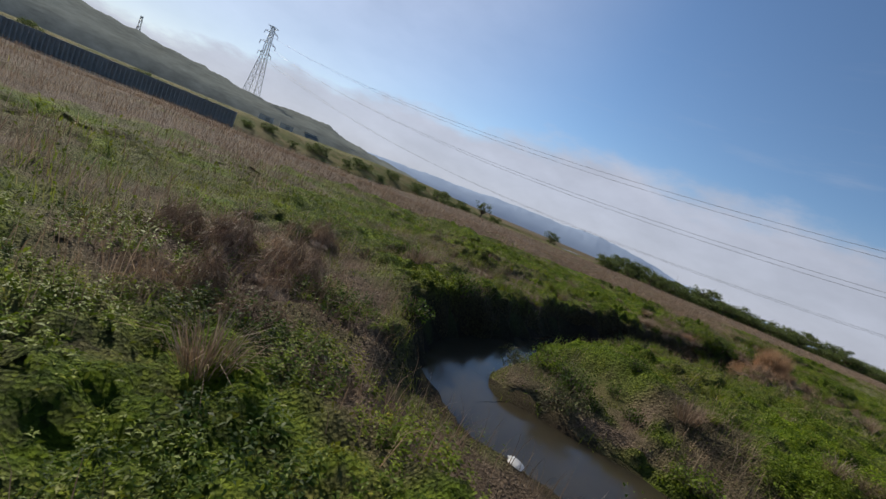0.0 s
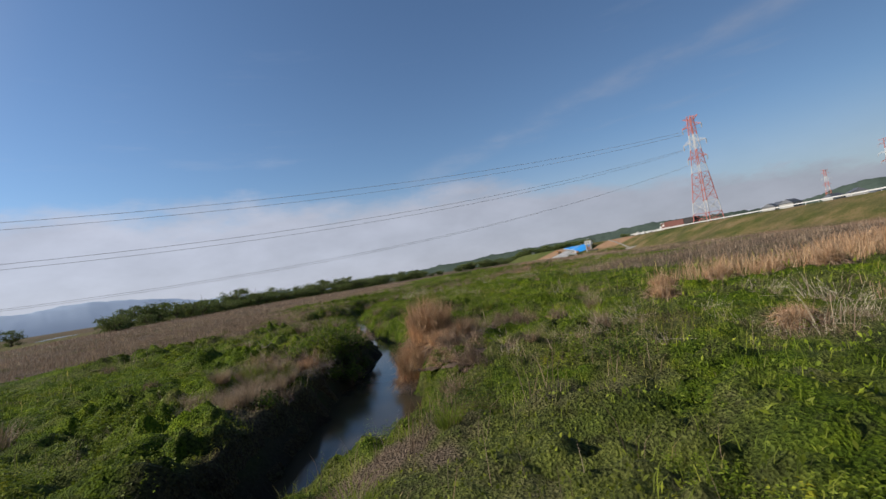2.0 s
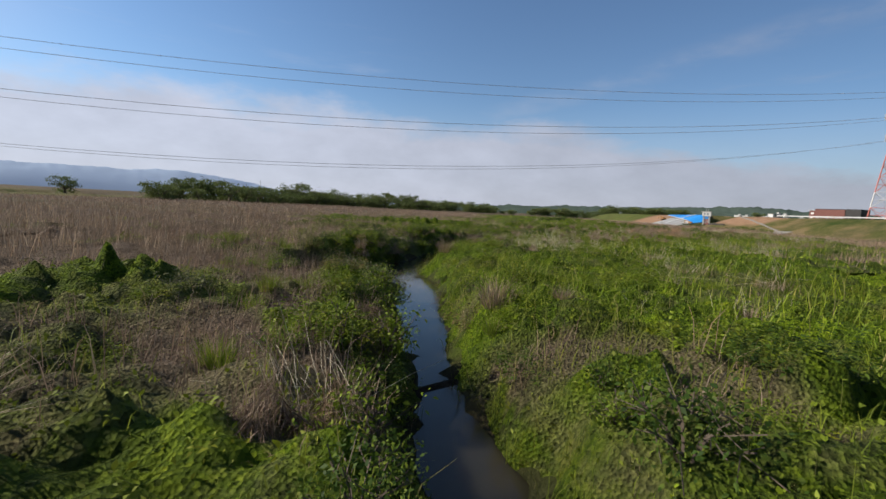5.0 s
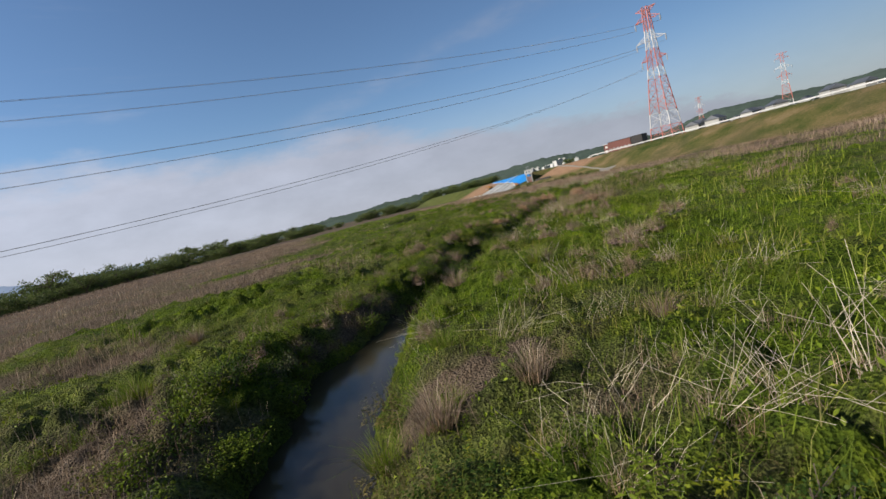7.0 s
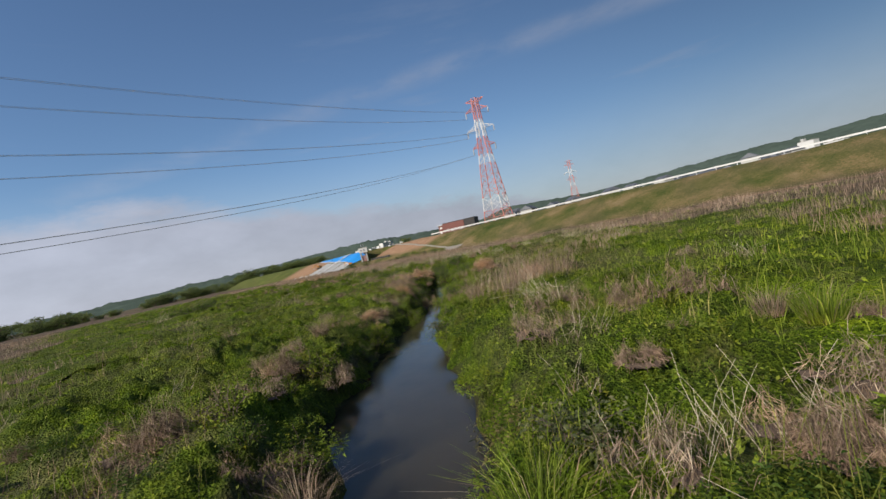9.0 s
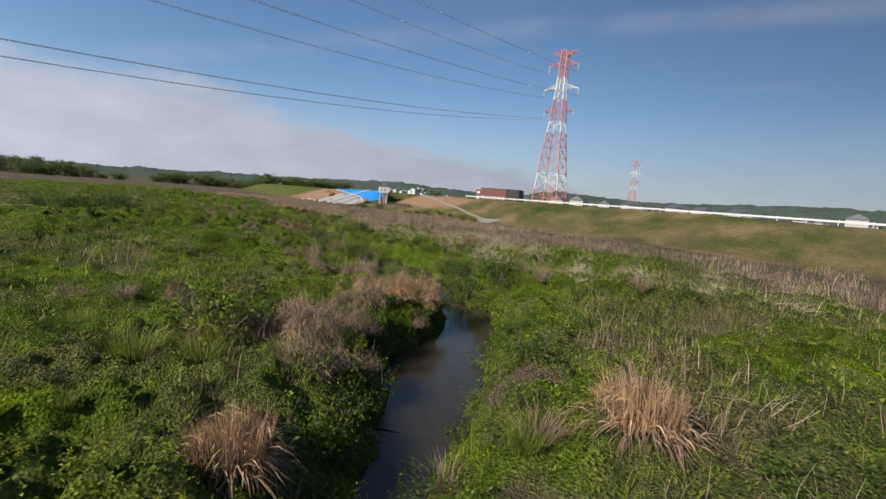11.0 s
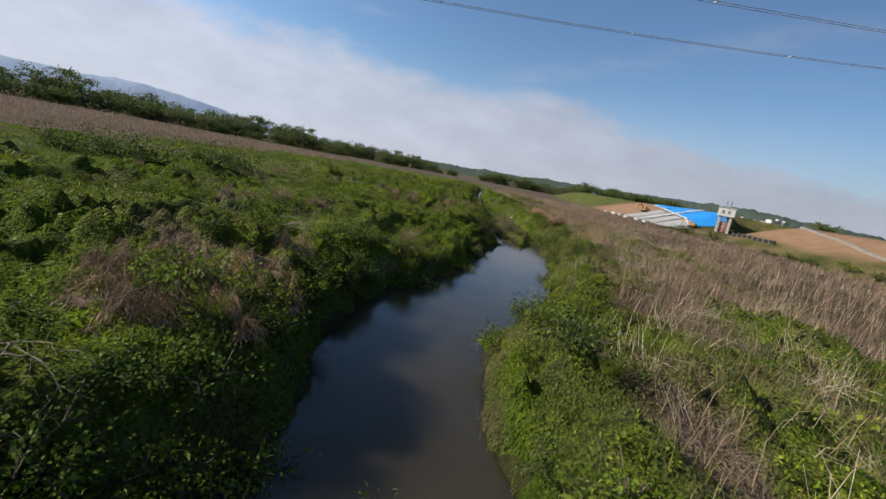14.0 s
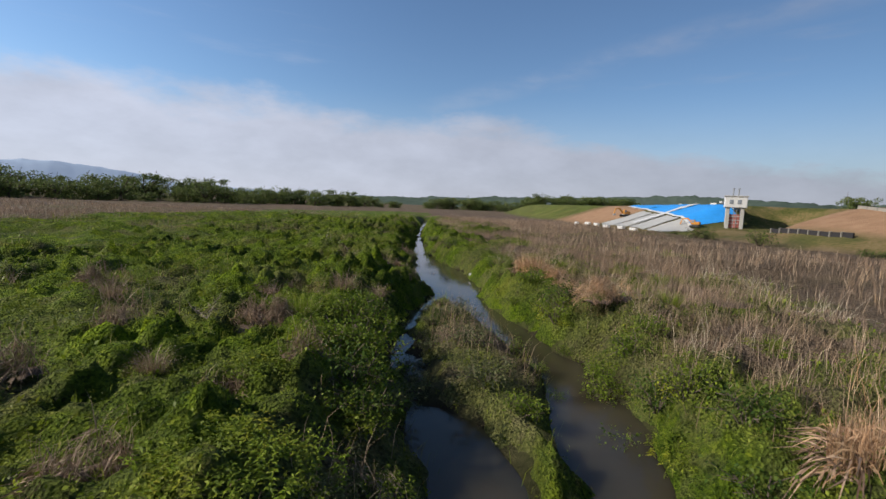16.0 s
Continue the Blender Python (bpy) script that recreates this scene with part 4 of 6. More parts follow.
def build_sluice():
    x, y = 75.0, 284.6
    z = floor_at(x, y) - 0.2
    s = empty("sluice_tower", pose(x, y, z, 0, 0, -28), "concrete sluice gate tower with a white machine room on columns", "sluice tower")
    top = 7.9 - z
    for cx in (-1.2, 1.2):
        for cy in (-1.0, 1.0):
            part("column", box_bm(0.62, 0.7, top - 2.3, (cx, cy, 0), 0.04), CONCRETE, s)
    part("machine_room", box_bm(3.7, 3.4, 2.1, (0, 0, top - 2.3), 0.06), WHITE, s, "white machine room")
    part("roof", box_bm(4.0, 3.7, 0.2, (0, 0, top - 0.2), 0.04), CONCRETE, s)
    for cx in (-0.8, 0.5):
        part("window", box_bm(0.6, 0.1, 0.8, (cx, -1.74, top - 1.6), 0.02), GLASS, s, "dark window")
    part("gate_leaf", box_bm(1.75, 0.3, 2.6, (0, -0.7, 0.3), 0.03), RED, s, "red steel gate leaf")
    for h in (1.1, 1.7, 2.4):
        part("gate_rib", box_bm(1.7, 0.16, 0.12, (0, -0.92, h), 0.02), WHITE, s)
    part("ladder", bar_mesh("ladder", [((-0.25, -1.3, 0.2), (-0.25, -1.3, top - 2.3), 0.09), ((0.25, -1.3, 0.2), (0.25, -1.3, top - 2.3), 0.09)] + [((-0.25, -1.3, h), (0.25, -1.3, h), 0.06) for h in np.arange(0.5, top - 2.4, 0.35)], STEEL), None, s, "steel ladder")
    for cx in (-0.5, 0.4):
        part("hoist_rod", bar_mesh("hoist_rod", [((cx, 0, top), (cx, 0, top + 1.5), 0.16), ((cx, 0, top + 1.2), (cx, 0, top + 1.5), 0.26)], STEEL, 6), None, s)
    part("footbridge", box_bm(1.2, 7.5, 0.25, (0.6, 5.3, top - 2.55), 0.03), CONCRETE, s, "narrow concrete footbridge")
    part("bridge_rail", bar_mesh("bridge_rail", [((cx, 1.6, top - 1.4), (cx, 9.0, top - 1.4), 0.09) for cx in (0.02, 1.18)] + [((cx, cy, top - 2.4), (cx, cy, top - 1.4), 0.08) for cx in (0.02, 1.18) for cy in np.arange(1.8, 9.1, 1.2)], WHITE), None, s)


def on_face(y, u):
    """A place on the river face of the levee: u 0 at the toe, 1 at the crest."""
    x = crest_x(y) - 17.5 * (1 - u)
    return np.asarray(x, float), np.asarray(y, float), ground_z(x, y)


def draped(name, y0, y1, low, high, mat, lift, seed, ny=40, nu=14, thick=0.03):
    """A sheet laid over the face between two lines, wrinkled, with its underside."""
    Y, U = np.meshgrid(np.linspace(y0, y1, ny), np.linspace(0, 1, nu))
    Y, U = Y.ravel(), U.ravel()
    t = (Y - y0) / (y1 - y0)
    x, y, z = on_face(Y, (low[0] + (low[1] - low[0]) * t) * (1 - U) + (high[0] + (high[1] - high[0]) * t) * U)
    z = z + lift + 0.12 * fbm(x, y, 1.4, seed) + 0.06 * fbm(x, y, 0.5, seed + 3)
    v = np.stack([x, y, z], 1)
    k = (np.arange(nu - 1)[:, None] * ny + np.arange(ny - 1)).ravel()
    f = np.stack([k, k + ny, k + ny + 1, k + 1], 1)
    me = mesh_from(name, np.concatenate([v, v - [0, 0, thick]]), np.concatenate([f, f[:, ::-1] + len(v)]), mat)
    return me


def build_site():
    for a, b, la, lb in ((286.5, 300, 0.47, 0.60), (300.3, 312, 0.60, 0.73), (312.3, 328, 0.73, 0.90)):
        tagged(new("tarpaulin", draped("tarpaulin", a, b, (la, lb), (1.03, 1.03), TARP, 0.10, int(a))), "bright blue tarpaulin spread over the bare levee slope", "tarpaulin", "blue tarpaulins")
    for k in range(4):
        a = 284 + k * 7.3
        u = 0.45 + 0.066 * k
        tagged(new("concrete_slab", draped("concrete_slab", a, a + 6.2, (0.08, 0.08), (u - 0.02, u + 0.04), SHEET, 0.10, 70 + k, 10, 8, 0.15)), "pale grey slope slab on the levee under repair", "slab", "slope slabs")
    tagged(new("sheet_edge", draped("sheet_edge", 286.6, 328, (0.455, 0.885), (0.485, 0.915), WHITE, 0.22, 88, 44, 4, 0.06)), "white weighted edge strip along the foot of the tarpaulins", "edge strip")
    tagged(new("haul_strip", draped("haul_strip", 299.2, 301.2, (0.2, 0.2), (1.02, 1.02), WHITE, 0.24, 89, 5, 24, 0.06)), "narrow white strip between two tarpaulins", "edge strip")
    wall = empty("retaining_wall", Matrix(), "low dark ribbed retaining wall below the bare soil", "retaining wall")
    for k in range(8):
        x, y, z = on_face(251.0 + 1.55 * k, 0.30)
        panel = part("panel", box_bm(0.25, 1.45, 0.8, (0, 0, 0), 0.03), BLACK, wall)
        panel.location = (float(x), float(y), float(z[0]) - 0.2)
        rib = part("rib", box_bm(0.4, 0.14, 0.9, (0, 0, 0), 0.03), EDGING, wall, "weathered concrete rib")
        rib.location = (float(x) - 0.1, float(y) + 0.78, float(z[0]) - 0.25)
    for k in range(6):
        x, y, z = on_face(291 + k * 6.2, -0.05 + 0.02 * math.sin(k * 2.1))
        ob = part("barrier", box_bm(0.7, 3.0, 0.7, (0, 0, 0), 0.08), WHITE, None)
        ob.location, ob.rotation_euler = (float(x), float(y), floor_at(float(x), float(y)) - 0.05), (0, 0, radians(6 * math.sin(k * 3.3)))
        tagged(ob, "white concrete barrier block at the foot of the slope", "barrier", "site barriers")


def build_digger(x, y, yaw, size):
    d = empty("excavator", pose(x, y, floor_at(x, y) + 0.05, 0, 0, yaw), "small orange-yellow tracked excavator on the levee slope", "excavator", "excavators")
    d.scale = (size, size, size)
    for s in (-1, 1):
        t = part("track", box_bm(3.0, 0.5, 0.75, (0, s * 0.95, 0), 0.18), RUBBER, d, "black rubber track")
    part("turntable", box_bm(1.6, 1.4, 0.3, (0, 0, 0.7), 0.05), STEEL, d)
    part("engine_cover", box_bm(1.6, 2.1, 1.0, (-0.7, 0, 0.95), 0.15), YELLOW, d)
    cab = part("cab", box_bm(1.2, 1.0, 1.6, (0.5, 0.5, 0.95), 0.12), YELLOW, d)
    part("cab_window", box_bm(0.9, 1.04, 0.8, (0.55, 0.5, 1.6), 0.06), GLASS, cab, "dark cab window")
    part("boom", bar_mesh("boom", [((0.7, -0.3, 1.2), (2.4, -0.3, 3.0), 0.42), ((2.4, -0.3, 3.0), (4.0, -0.3, 2.7), 0.36)], YELLOW), None, d)
    part("stick", bar_mesh("stick", [((4.0, -0.3, 2.7), (4.6, -0.3, 0.9), 0.28)], YELLOW), None, d)
    part("bucket", box_bm(0.7, 0.9, 0.6, (4.4, -0.3, 0.35), 0.12), STEEL, d)


def build_ramp_edge():
    ys = np.linspace(213, 262, 26)
    edge = empty("concrete_edging", Matrix(), "pale concrete edging that runs up the levee beside bare soil", "edging")
    for a, b in zip(ys, ys[1:]):
        ua, ub = np.interp([a, b - 0.15], (213, 262), (0.16, 0.97))
        (x0, y0, z0), (x1, y1, z1) = on_face(a, ua), on_face(b - 0.15, ub)
        part("kerb", bar_mesh("kerb", [((float(x0), a, float(z0[0]) + 0.08), (float(x1), b - 0.15, float(z1[0]) + 0.08), 0.5)], EDGING), None, edge)
    slab = draped("landing", 209, 217, (0.02, 0.02), (0.2, 0.2), EDGING, 0.12, 5, 8, 5, 0.3)
    tagged(new("concrete_landing", slab), "small concrete landing slab at the levee foot", "slab")


def build_sign():
    x, y = 82.2, 488.0
    z = floor_at(x, y)
    s = empty("river_sign", pose(x, y, z - 0.2, 0, 0, 10), "white river sign board on two posts on the grassed levee", "sign")
    for cx in (-0.9, 0.9):
        part("post", bar_mesh("post", [((cx, 0, 0), (cx, 0, 6.0 - z + 0.2), 0.2)], STEEL), None, s)
    part("board", box_bm(3.0, 0.15, 2.4, (0, -0.1, 5.2 - z), 0.04), WHITE, s, "white board")


build_rail()
build_site_building()
build_sluice()
build_site()
build_digger(64.5, 313, 200, 0.72)
build_digger(68.3, 286, 140, 0.6)
build_ramp_edge()
build_sign()


# ---------------------------------------------------------------- trees
def build_tree(seed, height, spread, kites_each, size, open_crown=False):
    """A trunk that forks into limbs, and a crown of leaves in clumps round the limb ends. Stands at the origin."""
    rng = np.random.default_rng(seed)
    bars, ends = [], []
    fork = Vector((0, 0, height * 0.22))
    r = height * 0.055
    bars += [(Vector((0, 0, -0.3)), fork * 0.5, r * 1.3), (fork * 0.5, fork, r)]
    for k in range(8):
        a = k * 2.4 + rng.uniform(-0.4, 0.4)
        up = rng.uniform(0.3, 0.85)
        mid = fork + Vector((math.cos(a) * spread * 0.42, math.sin(a) * spread * 0.42, height * up * 0.38))
        end = fork + Vector((math.cos(a) * spread * rng.uniform(0.65, 0.95), math.sin(a) * spread * rng.uniform(0.65, 0.95), height * (0.05 + up * 0.68)))
        bars += [(fork, mid, r * 0.6), (mid, end, r * 0.34)]
        ends += [mid, end]
        for j in range(2):
            tip = end + Vector(rng.normal(size=3)) * spread * 0.28
            bars.append((end, tip, r * 0.18))
            ends.append(tip)
    ends.append(fork + Vector((0, 0, height * 0.66)))
    ends = np.array([[*e] for e in ends])
    ends[:, 2] = np.clip(ends[:, 2], height * 0.10, height * 0.82)
    if not open_crown:
        skirt = rng.uniform(0, 6.28, 9)
        ends = np.concatenate([ends, np.stack([np.cos(skirt) * spread * 0.7, np.sin(skirt) * spread * 0.7, np.full(9, height * 0.14)], 1)])
    pick = rng.integers(0, len(ends), kites_each)
    out = unit(rng.normal(size=(kites_each, 3)))
    lump = rng.uniform(0.6, 1.0, len(ends))[pick][:, None] * spread * (0.30 if open_crown else 0.46)
    base = ends[pick] + out * lump * rng.uniform(0.55, 1.0, (kites_each, 1)) * [1, 1, 0.8]
    base[:, 2] = np.maximum(base[:, 2], 0.25)
    v, f = kites(rng, base, rng.normal(size=out.shape), size * rng.uniform(0.6, 1.4, kites_each), size * 0.8, 0.2, out)
    tree = new("tree")
    part("trunk", bar_mesh("trunk", bars, BARK, 6), None, tree)
    part("crown", mesh_from("crown", v, f, CROWN, False), None, tree)
    return tree


def plant_trees():
    rng = np.random.default_rng(9)
    kinds = [build_tree(20, 9, 4.4, 1700, 0.54), build_tree(21, 8, 5.0, 1700, 0.56), build_tree(22, 10, 4.4, 1700, 0.54), build_tree(23, 6, 5.0, 1800, 0.54)]
    for k in kinds:
        tagged(k, "dense dark green broadleaf tree at the far edge of the meadow", "tree", "trees beyond the meadow")
    used = set()

    def plant(x, y, size, kind=None, squash=1.0, label=""):
        k = int(rng.integers(0, len(kinds))) if kind is None else kind
        m = pose(x, y, floor_at(x, y) - 0.1, 0, 0, rng.uniform(0, 360))
        if k in used:
            t = copy_thing(kinds[k], m)
        else:
            t = kinds[k]
            t.matrix_world = m
            used.add(k)
        t.scale = (size * 1.22, size * 1.22, size * squash)
        if label:
            t["label"] = label

    rows = [((-152, 252), (-150, 300), (-126, 345), (-92, 398), (-52, 452), (-14, 500)), ((-176, 240), (-168, 300), (-146, 356), (-108, 418), (-66, 476), (-26, 530))]
    for n, row in enumerate(rows):
        for (ax, ay), (bx, by) in zip(row, row[1:]):
            steps = int(math.hypot(bx - ax, by - ay) / 7.0)
            for s in range(steps):
                u = (s + rng.uniform(-0.3, 0.3)) / steps
                fall = 1.0 - 0.35 * smooth(by * u + ay * (1 - u), 430, 520)
                plant(ax + (bx - ax) * u + rng.normal() * 3, ay + (by - ay) * u + rng.normal() * 3, float(rng.uniform(0.75, 1.3) * fall * (0.85 if n == 0 else 1.15)))
    for x, y, s, k in ((-149.4, 203.4, 0.85, 1), (-153, 206, 0.75, 3), (-164, 226, 0.62, 0), (-158, 236, 0.7, 1), (8, 532, 0.98, 1), (13, 536, 0.9, 0), (3, 531, 0.8, 3), (-206, 217, 0.8, 2)):
        plant(x, y, s, k, label="rounded dark tree standing apart at the meadow's edge")
    for k in range(34):
        u = k / 33
        plant(18 + 150 * u + rng.normal() * 3, 538 + 40 * u + rng.normal() * 8, float(rng.uniform(0.7, 1.25)))
    for k in range(16):
        plant(-150 - k * 4 + rng.normal() * 4, 96 + k * 5 + rng.normal() * 5, float(rng.uniform(0.3, 0.55)), 3, label="low dark scrub tree by the river")
    for k in range(34):
        y = -70 + 7.2 * k + rng.normal() * 2
        x = float(np.interp(y, RIVER_Y, RIVER_X)) - (16 + 5 * (k % 3)) + rng.normal() * 1.5
        plant(x, y, float(rng.uniform(0.25, 0.5)), int(rng.choice([1, 3])), label="low dark scrub tree on the far river bank")
    plant(96, 281.5, 0.42, 3, label="round yellow-green bush tree behind the levee")
    feather = build_tree(31, 7.5, 3.2, 420, 0.5, True)
    feather.matrix_world = pose(-152, 115.3, floor_at(-152, 115) - 0.1)
    tagged(feather, "open feathery young tree by the river", "tree", "trees beyond the meadow")


plant_trees()


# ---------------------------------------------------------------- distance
# woods across the river, greyed and paled in the colour to stand for haze
HAZED_FOREST = plain("hazed_wooded_hill", (0.215, 0.235, 0.215), 1.0, vary=0.45, scale=0.12, relief=0.5, shine=0.0)
# far hills: the pale blue of the haze is mixed into the base colour
HAZY = plain("haze_tinted_hill", (0.40, 0.50, 0.66), 1.0, vary=0.08, scale=0.004, relief=0.0, shine=0.0)
# distant woods: a little mist is tinted into the green
MISTY = plain("misty_wood", (0.085, 0.115, 0.095), 1.0, vary=0.35, scale=0.03, relief=0.1, shine=0.0)


def ridge(name, centre, profile, near, depth, mat, rough, label, seed):
    """A hill range seen from about the centre: profile of (yaw, elevation) at its skyline, rounded towards the viewer."""
    yaws = np.linspace(profile[0][0], profile[-1][0], 420)
    sign = 1 if profile[-1][0] > profile[0][0] else -1
    el = np.interp(yaws * sign, [p[0] * sign for p in profile], [p[1] for p in profile])
    verts = []
    rows = 9
    for r in range(rows):
        u = r / (rows - 1)
        d = near + depth * u
        a = np.radians(yaws)
        x, y = centre[0] - np.sin(a) * d, centre[1] + np.cos(a) * d
        z = 3.5 + (near + depth) * np.tan(np.radians(el)) * math.sin(u * math.pi / 2) + (fbm(x, y, rough * 8, seed) - 0.5) * rough * 1.3 * u + (fbm(x, y, rough * 2, seed + 9) - 0.5) * rough * 0.6 * u + (fbm(x, y, 9, seed + 4) - 0.5) * (min(7, rough) if near < 1500 else 0) * u
        z = np.where(r == 0, -3, z)
        verts.append(np.stack([x, y, z], 1))
    n = len(yaws)
    k = (np.arange(rows - 1)[:, None] * n + np.arange(n - 1)).ravel()
    me = mesh_from(name, np.concatenate(verts), np.stack([k, k + 1, k + n + 1, k + n], 1)[:, ::sign], mat)
    tagged(new(name, me), label, "hills", kind="structure")


ridge("backdrop_hill_west", (0, 0), ((128, 3.0), (112, 3.6), (99, 3.2), (91, 2.6), (83, 1.9), (76, 2.2), (68, 0.9), (62, 0.3)), 250, 180, HAZED_FOREST, 5, "wooded hills across the river", 3)
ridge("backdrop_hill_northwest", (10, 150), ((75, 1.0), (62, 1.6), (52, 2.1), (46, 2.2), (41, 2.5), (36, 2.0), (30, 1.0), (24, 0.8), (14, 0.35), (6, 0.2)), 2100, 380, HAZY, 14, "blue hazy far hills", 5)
ridge("backdrop_hill_north", (-10, 110), ((12, 0.5), (2, 0.6), (-6, 1.0), (-17, 1.4), (-27, 1.8), (-34, 1.5), (-41, 1.2)), 900, 200, MISTY, 8, "low misty woods beyond the town", 7)
ridge("backdrop_hill_east", (-10, 100), ((-40, 1.2), (-47, 2.2), (-56, 1.9), (-65, 2.0), (-72, 2.5), (-78, 2.4), (-84, 2.8), (-95, 3.0), (-120, 2.5)), 1150, 350, MISTY, 14, "wooded hills behind the town", 11)


def build_house():
    h = new("house")
    part("wall", box_bm(9, 7, 5.4, (0, 0, 0), 0.05), PALE, h)
    v = [(-5, -4, 5.3), (5, -4, 5.3), (5, 4, 5.3), (-5, 4, 5.3), (-4, 0, 7.6), (4, 0, 7.6)]
    me = bpy.data.meshes.new("roof")
    me.from_pydata(v, [], [(0, 1, 5, 4), (1, 2, 5), (2, 3, 4, 5), (3, 0, 4), (3, 2, 1, 0)])
    part("roof", me, ROOF, h, "dark tiled roof")
    for s in (-1, 1):
        for z in (1.0, 3.5):
            w = part("window", box_bm(1.6, 0.1, 1.2, (s * 2.2, -3.5, z), 0.02), GLASS, h)
    return tagged(h, "pale two-storey house with a dark tiled roof", "house", "houses of the town")


def build_flats():
    b = new("apartment_block")
    part("wall", box_bm(22, 11, 20, (0, 0, 0), 0.1), WHITE, b)
    part("roof", box_bm(22.4, 11.4, 0.5, (0, 0, 20), 0.05), CONCRETE, b)
    part("stair_tower", box_bm(4, 5, 3, (6, 0, 20.5), 0.05), PALE, b)
    for floor in range(6):
        part("balcony", box_bm(20, 1.0, 1.1, (0, -5.9, 1.5 + floor * 3.1), 0.03), CONCRETE, b)
        for k in range(6):
            part("window", box_bm(2.2, 0.1, 1.5, (-8.3 + 3.3 * k, -5.52, 2.5 + floor * 3.1 - 0.9), 0.02), GLASS, b)
    return tagged(b, "white multi-storey apartment block far off", "apartment block", "apartment blocks")


def build_town():
    rng = np.random.default_rng(12)
    house, flats = build_house(), build_flats()
    spots = []
    for k in range(34):
        yaw = -44 - k * 0.95 + rng.normal() * 0.3
        d = rng.uniform(300, 480)
        spots.append((-10 - math.sin(radians(yaw)) * d, 100 + math.cos(radians(yaw)) * d))
    for n, (x, y) in enumerate(spots):
        z = floor_at(x, y) + 0.0
        m = pose(x, y, z, 0, 0, rng.uniform(0, 90))
        if n:
            ob = copy_thing(house, m)
        else:
            ob = house
            ob.matrix_world = m
        s = float(rng.uniform(0.8, 1.25))
        ob.scale = (s, s, s)
    first = True
    for k in range(17):
        yaw = -25 - k * 0.5 + rng.normal() * 0.15
        d = rng.uniform(760, 1000)
        x, y = 13 - math.sin(radians(yaw)) * d, 144 + math.cos(radians(yaw)) * d
        m = pose(x, y, 3.0, 0, 0, rng.uniform(0, 60))
        if first:
            ob = flats
            ob.matrix_world = m
            first = False
        else:
            ob = copy_thing(flats, m)
        s = float(rng.uniform(0.5, 0.95))
        ob.scale = (s * rng.uniform(0.6, 1.1), s, s)
    for yaw, d, sx, sz in ((-76.2, 640, 0.75, 1.0), (-78.2, 660, 0.9, 0.7), (-73.4, 600, 0.7, 0.6)):
        ob = copy_thing(flats, pose(-19 - math.sin(radians(yaw)) * d, 96 + math.cos(radians(yaw)) * d, 5, 0, 0, 70))
        ob.scale = (sx, 0.8, sz)


build_town()


def build_west_bank():
    wall = empty("revetment_wall", Matrix(), "grey concrete river wall with vertical buttresses on the far bank", "river wall")
    part("wall_face", box_bm(0.6, 78, 4.4, (-158.3, -22, -2.6), 0.05), DARKCONC, wall)
    part("coping", box_bm(0.9, 78, 0.3, (-158.2, -22, 1.8), 0.04), CONCRETE, wall)
    rib = bpy.data.meshes.new("buttress")
    bm = box_bm(0.6, 0.38, 4.2, (0, 0, 0), 0.05)
    bm.to_mesh(rib)
    bm.free()
    for k in range(76):
        ob = part("buttress", rib, CONCRETE, wall)
        ob.location = (-157.75, -60 + 1.02 * k, -2.6)
    rng = np.random.default_rng(15)
    shed = new("storage_shed")
    part("wall", box_bm(7, 4, 2.6, (0, 0, 0), 0.05), WHITE, shed)
    part("roof", box_bm(7.4, 4.4, 0.2, (0, 0, 2.6), 0.04), PALE, shed)
    part("door", box_bm(2.2, 0.1, 2.0, (0.8, -2.03, 0.05), 0.02), STEEL, shed)
    tagged(shed, "small white shed on the far river bank", "shed", "sheds on the far bank")
    for n, (x, y) in enumerate(((-250, 40), (-258, 52), (-262, 66), (-270, 92), (-280, 104))):
        m = pose(x, y, floor_at(x, y), 0, 0, 80)
        if n:
            copy_thing(shed, m)
        else:
            shed.matrix_world = m
    line = spline([(-146, -90, 9), (-147, -30, 9), (-148, 20, 9), (-160, 70, 10), (-190, 130, 12), (-235, 220, 16), (-300, 340, 26), (-420, 520, 40)], 12)
    ahead = unit(np.gradient(line[:, :2], axis=0))
    across = np.stack([-ahead[:, 1], ahead[:, 0]], 1)
    rows = np.stack([np.hstack([line[:, :2] + across * line[:, 2:] * s, np.full((len(line), 1), RIVER_Z)]) for s in (-1.25, 1.25)], 1).reshape(-1, 3)
    k = np.arange(len(line) - 1) * 2
    tagged(new("river", mesh_from("river", rows, np.stack([k + 1, k, k + 2, k + 3], 1), WATER)), "pale river between the meadow and the far bank", "river", kind="structure")


build_west_bank()


# ---------------------------------------------------------------- plants that stand out from the meadow
def stand(kinds, used, k, x, y, yaw, size, sink=0.08):
    """Puts the kind there: itself the first time, then copies of it."""
    gap, side = stream_gap([x], [y])
    over = float(canopy(np.array([x]), np.array([y]), gap, dryness(np.array([x]), np.array([y]), gap, side), side)[0])
    m = pose(x, y, float(ground_z([x], [y], gap, side)[0]) + over * 0.85 - sink, 0, 0, yaw)
    if k in used:
        ob = copy_thing(kinds[k], m)
    else:
        ob = kinds[k]
        ob.matrix_world = m
        used.add(k)
    ob.scale = (size, size, size)
    return ob


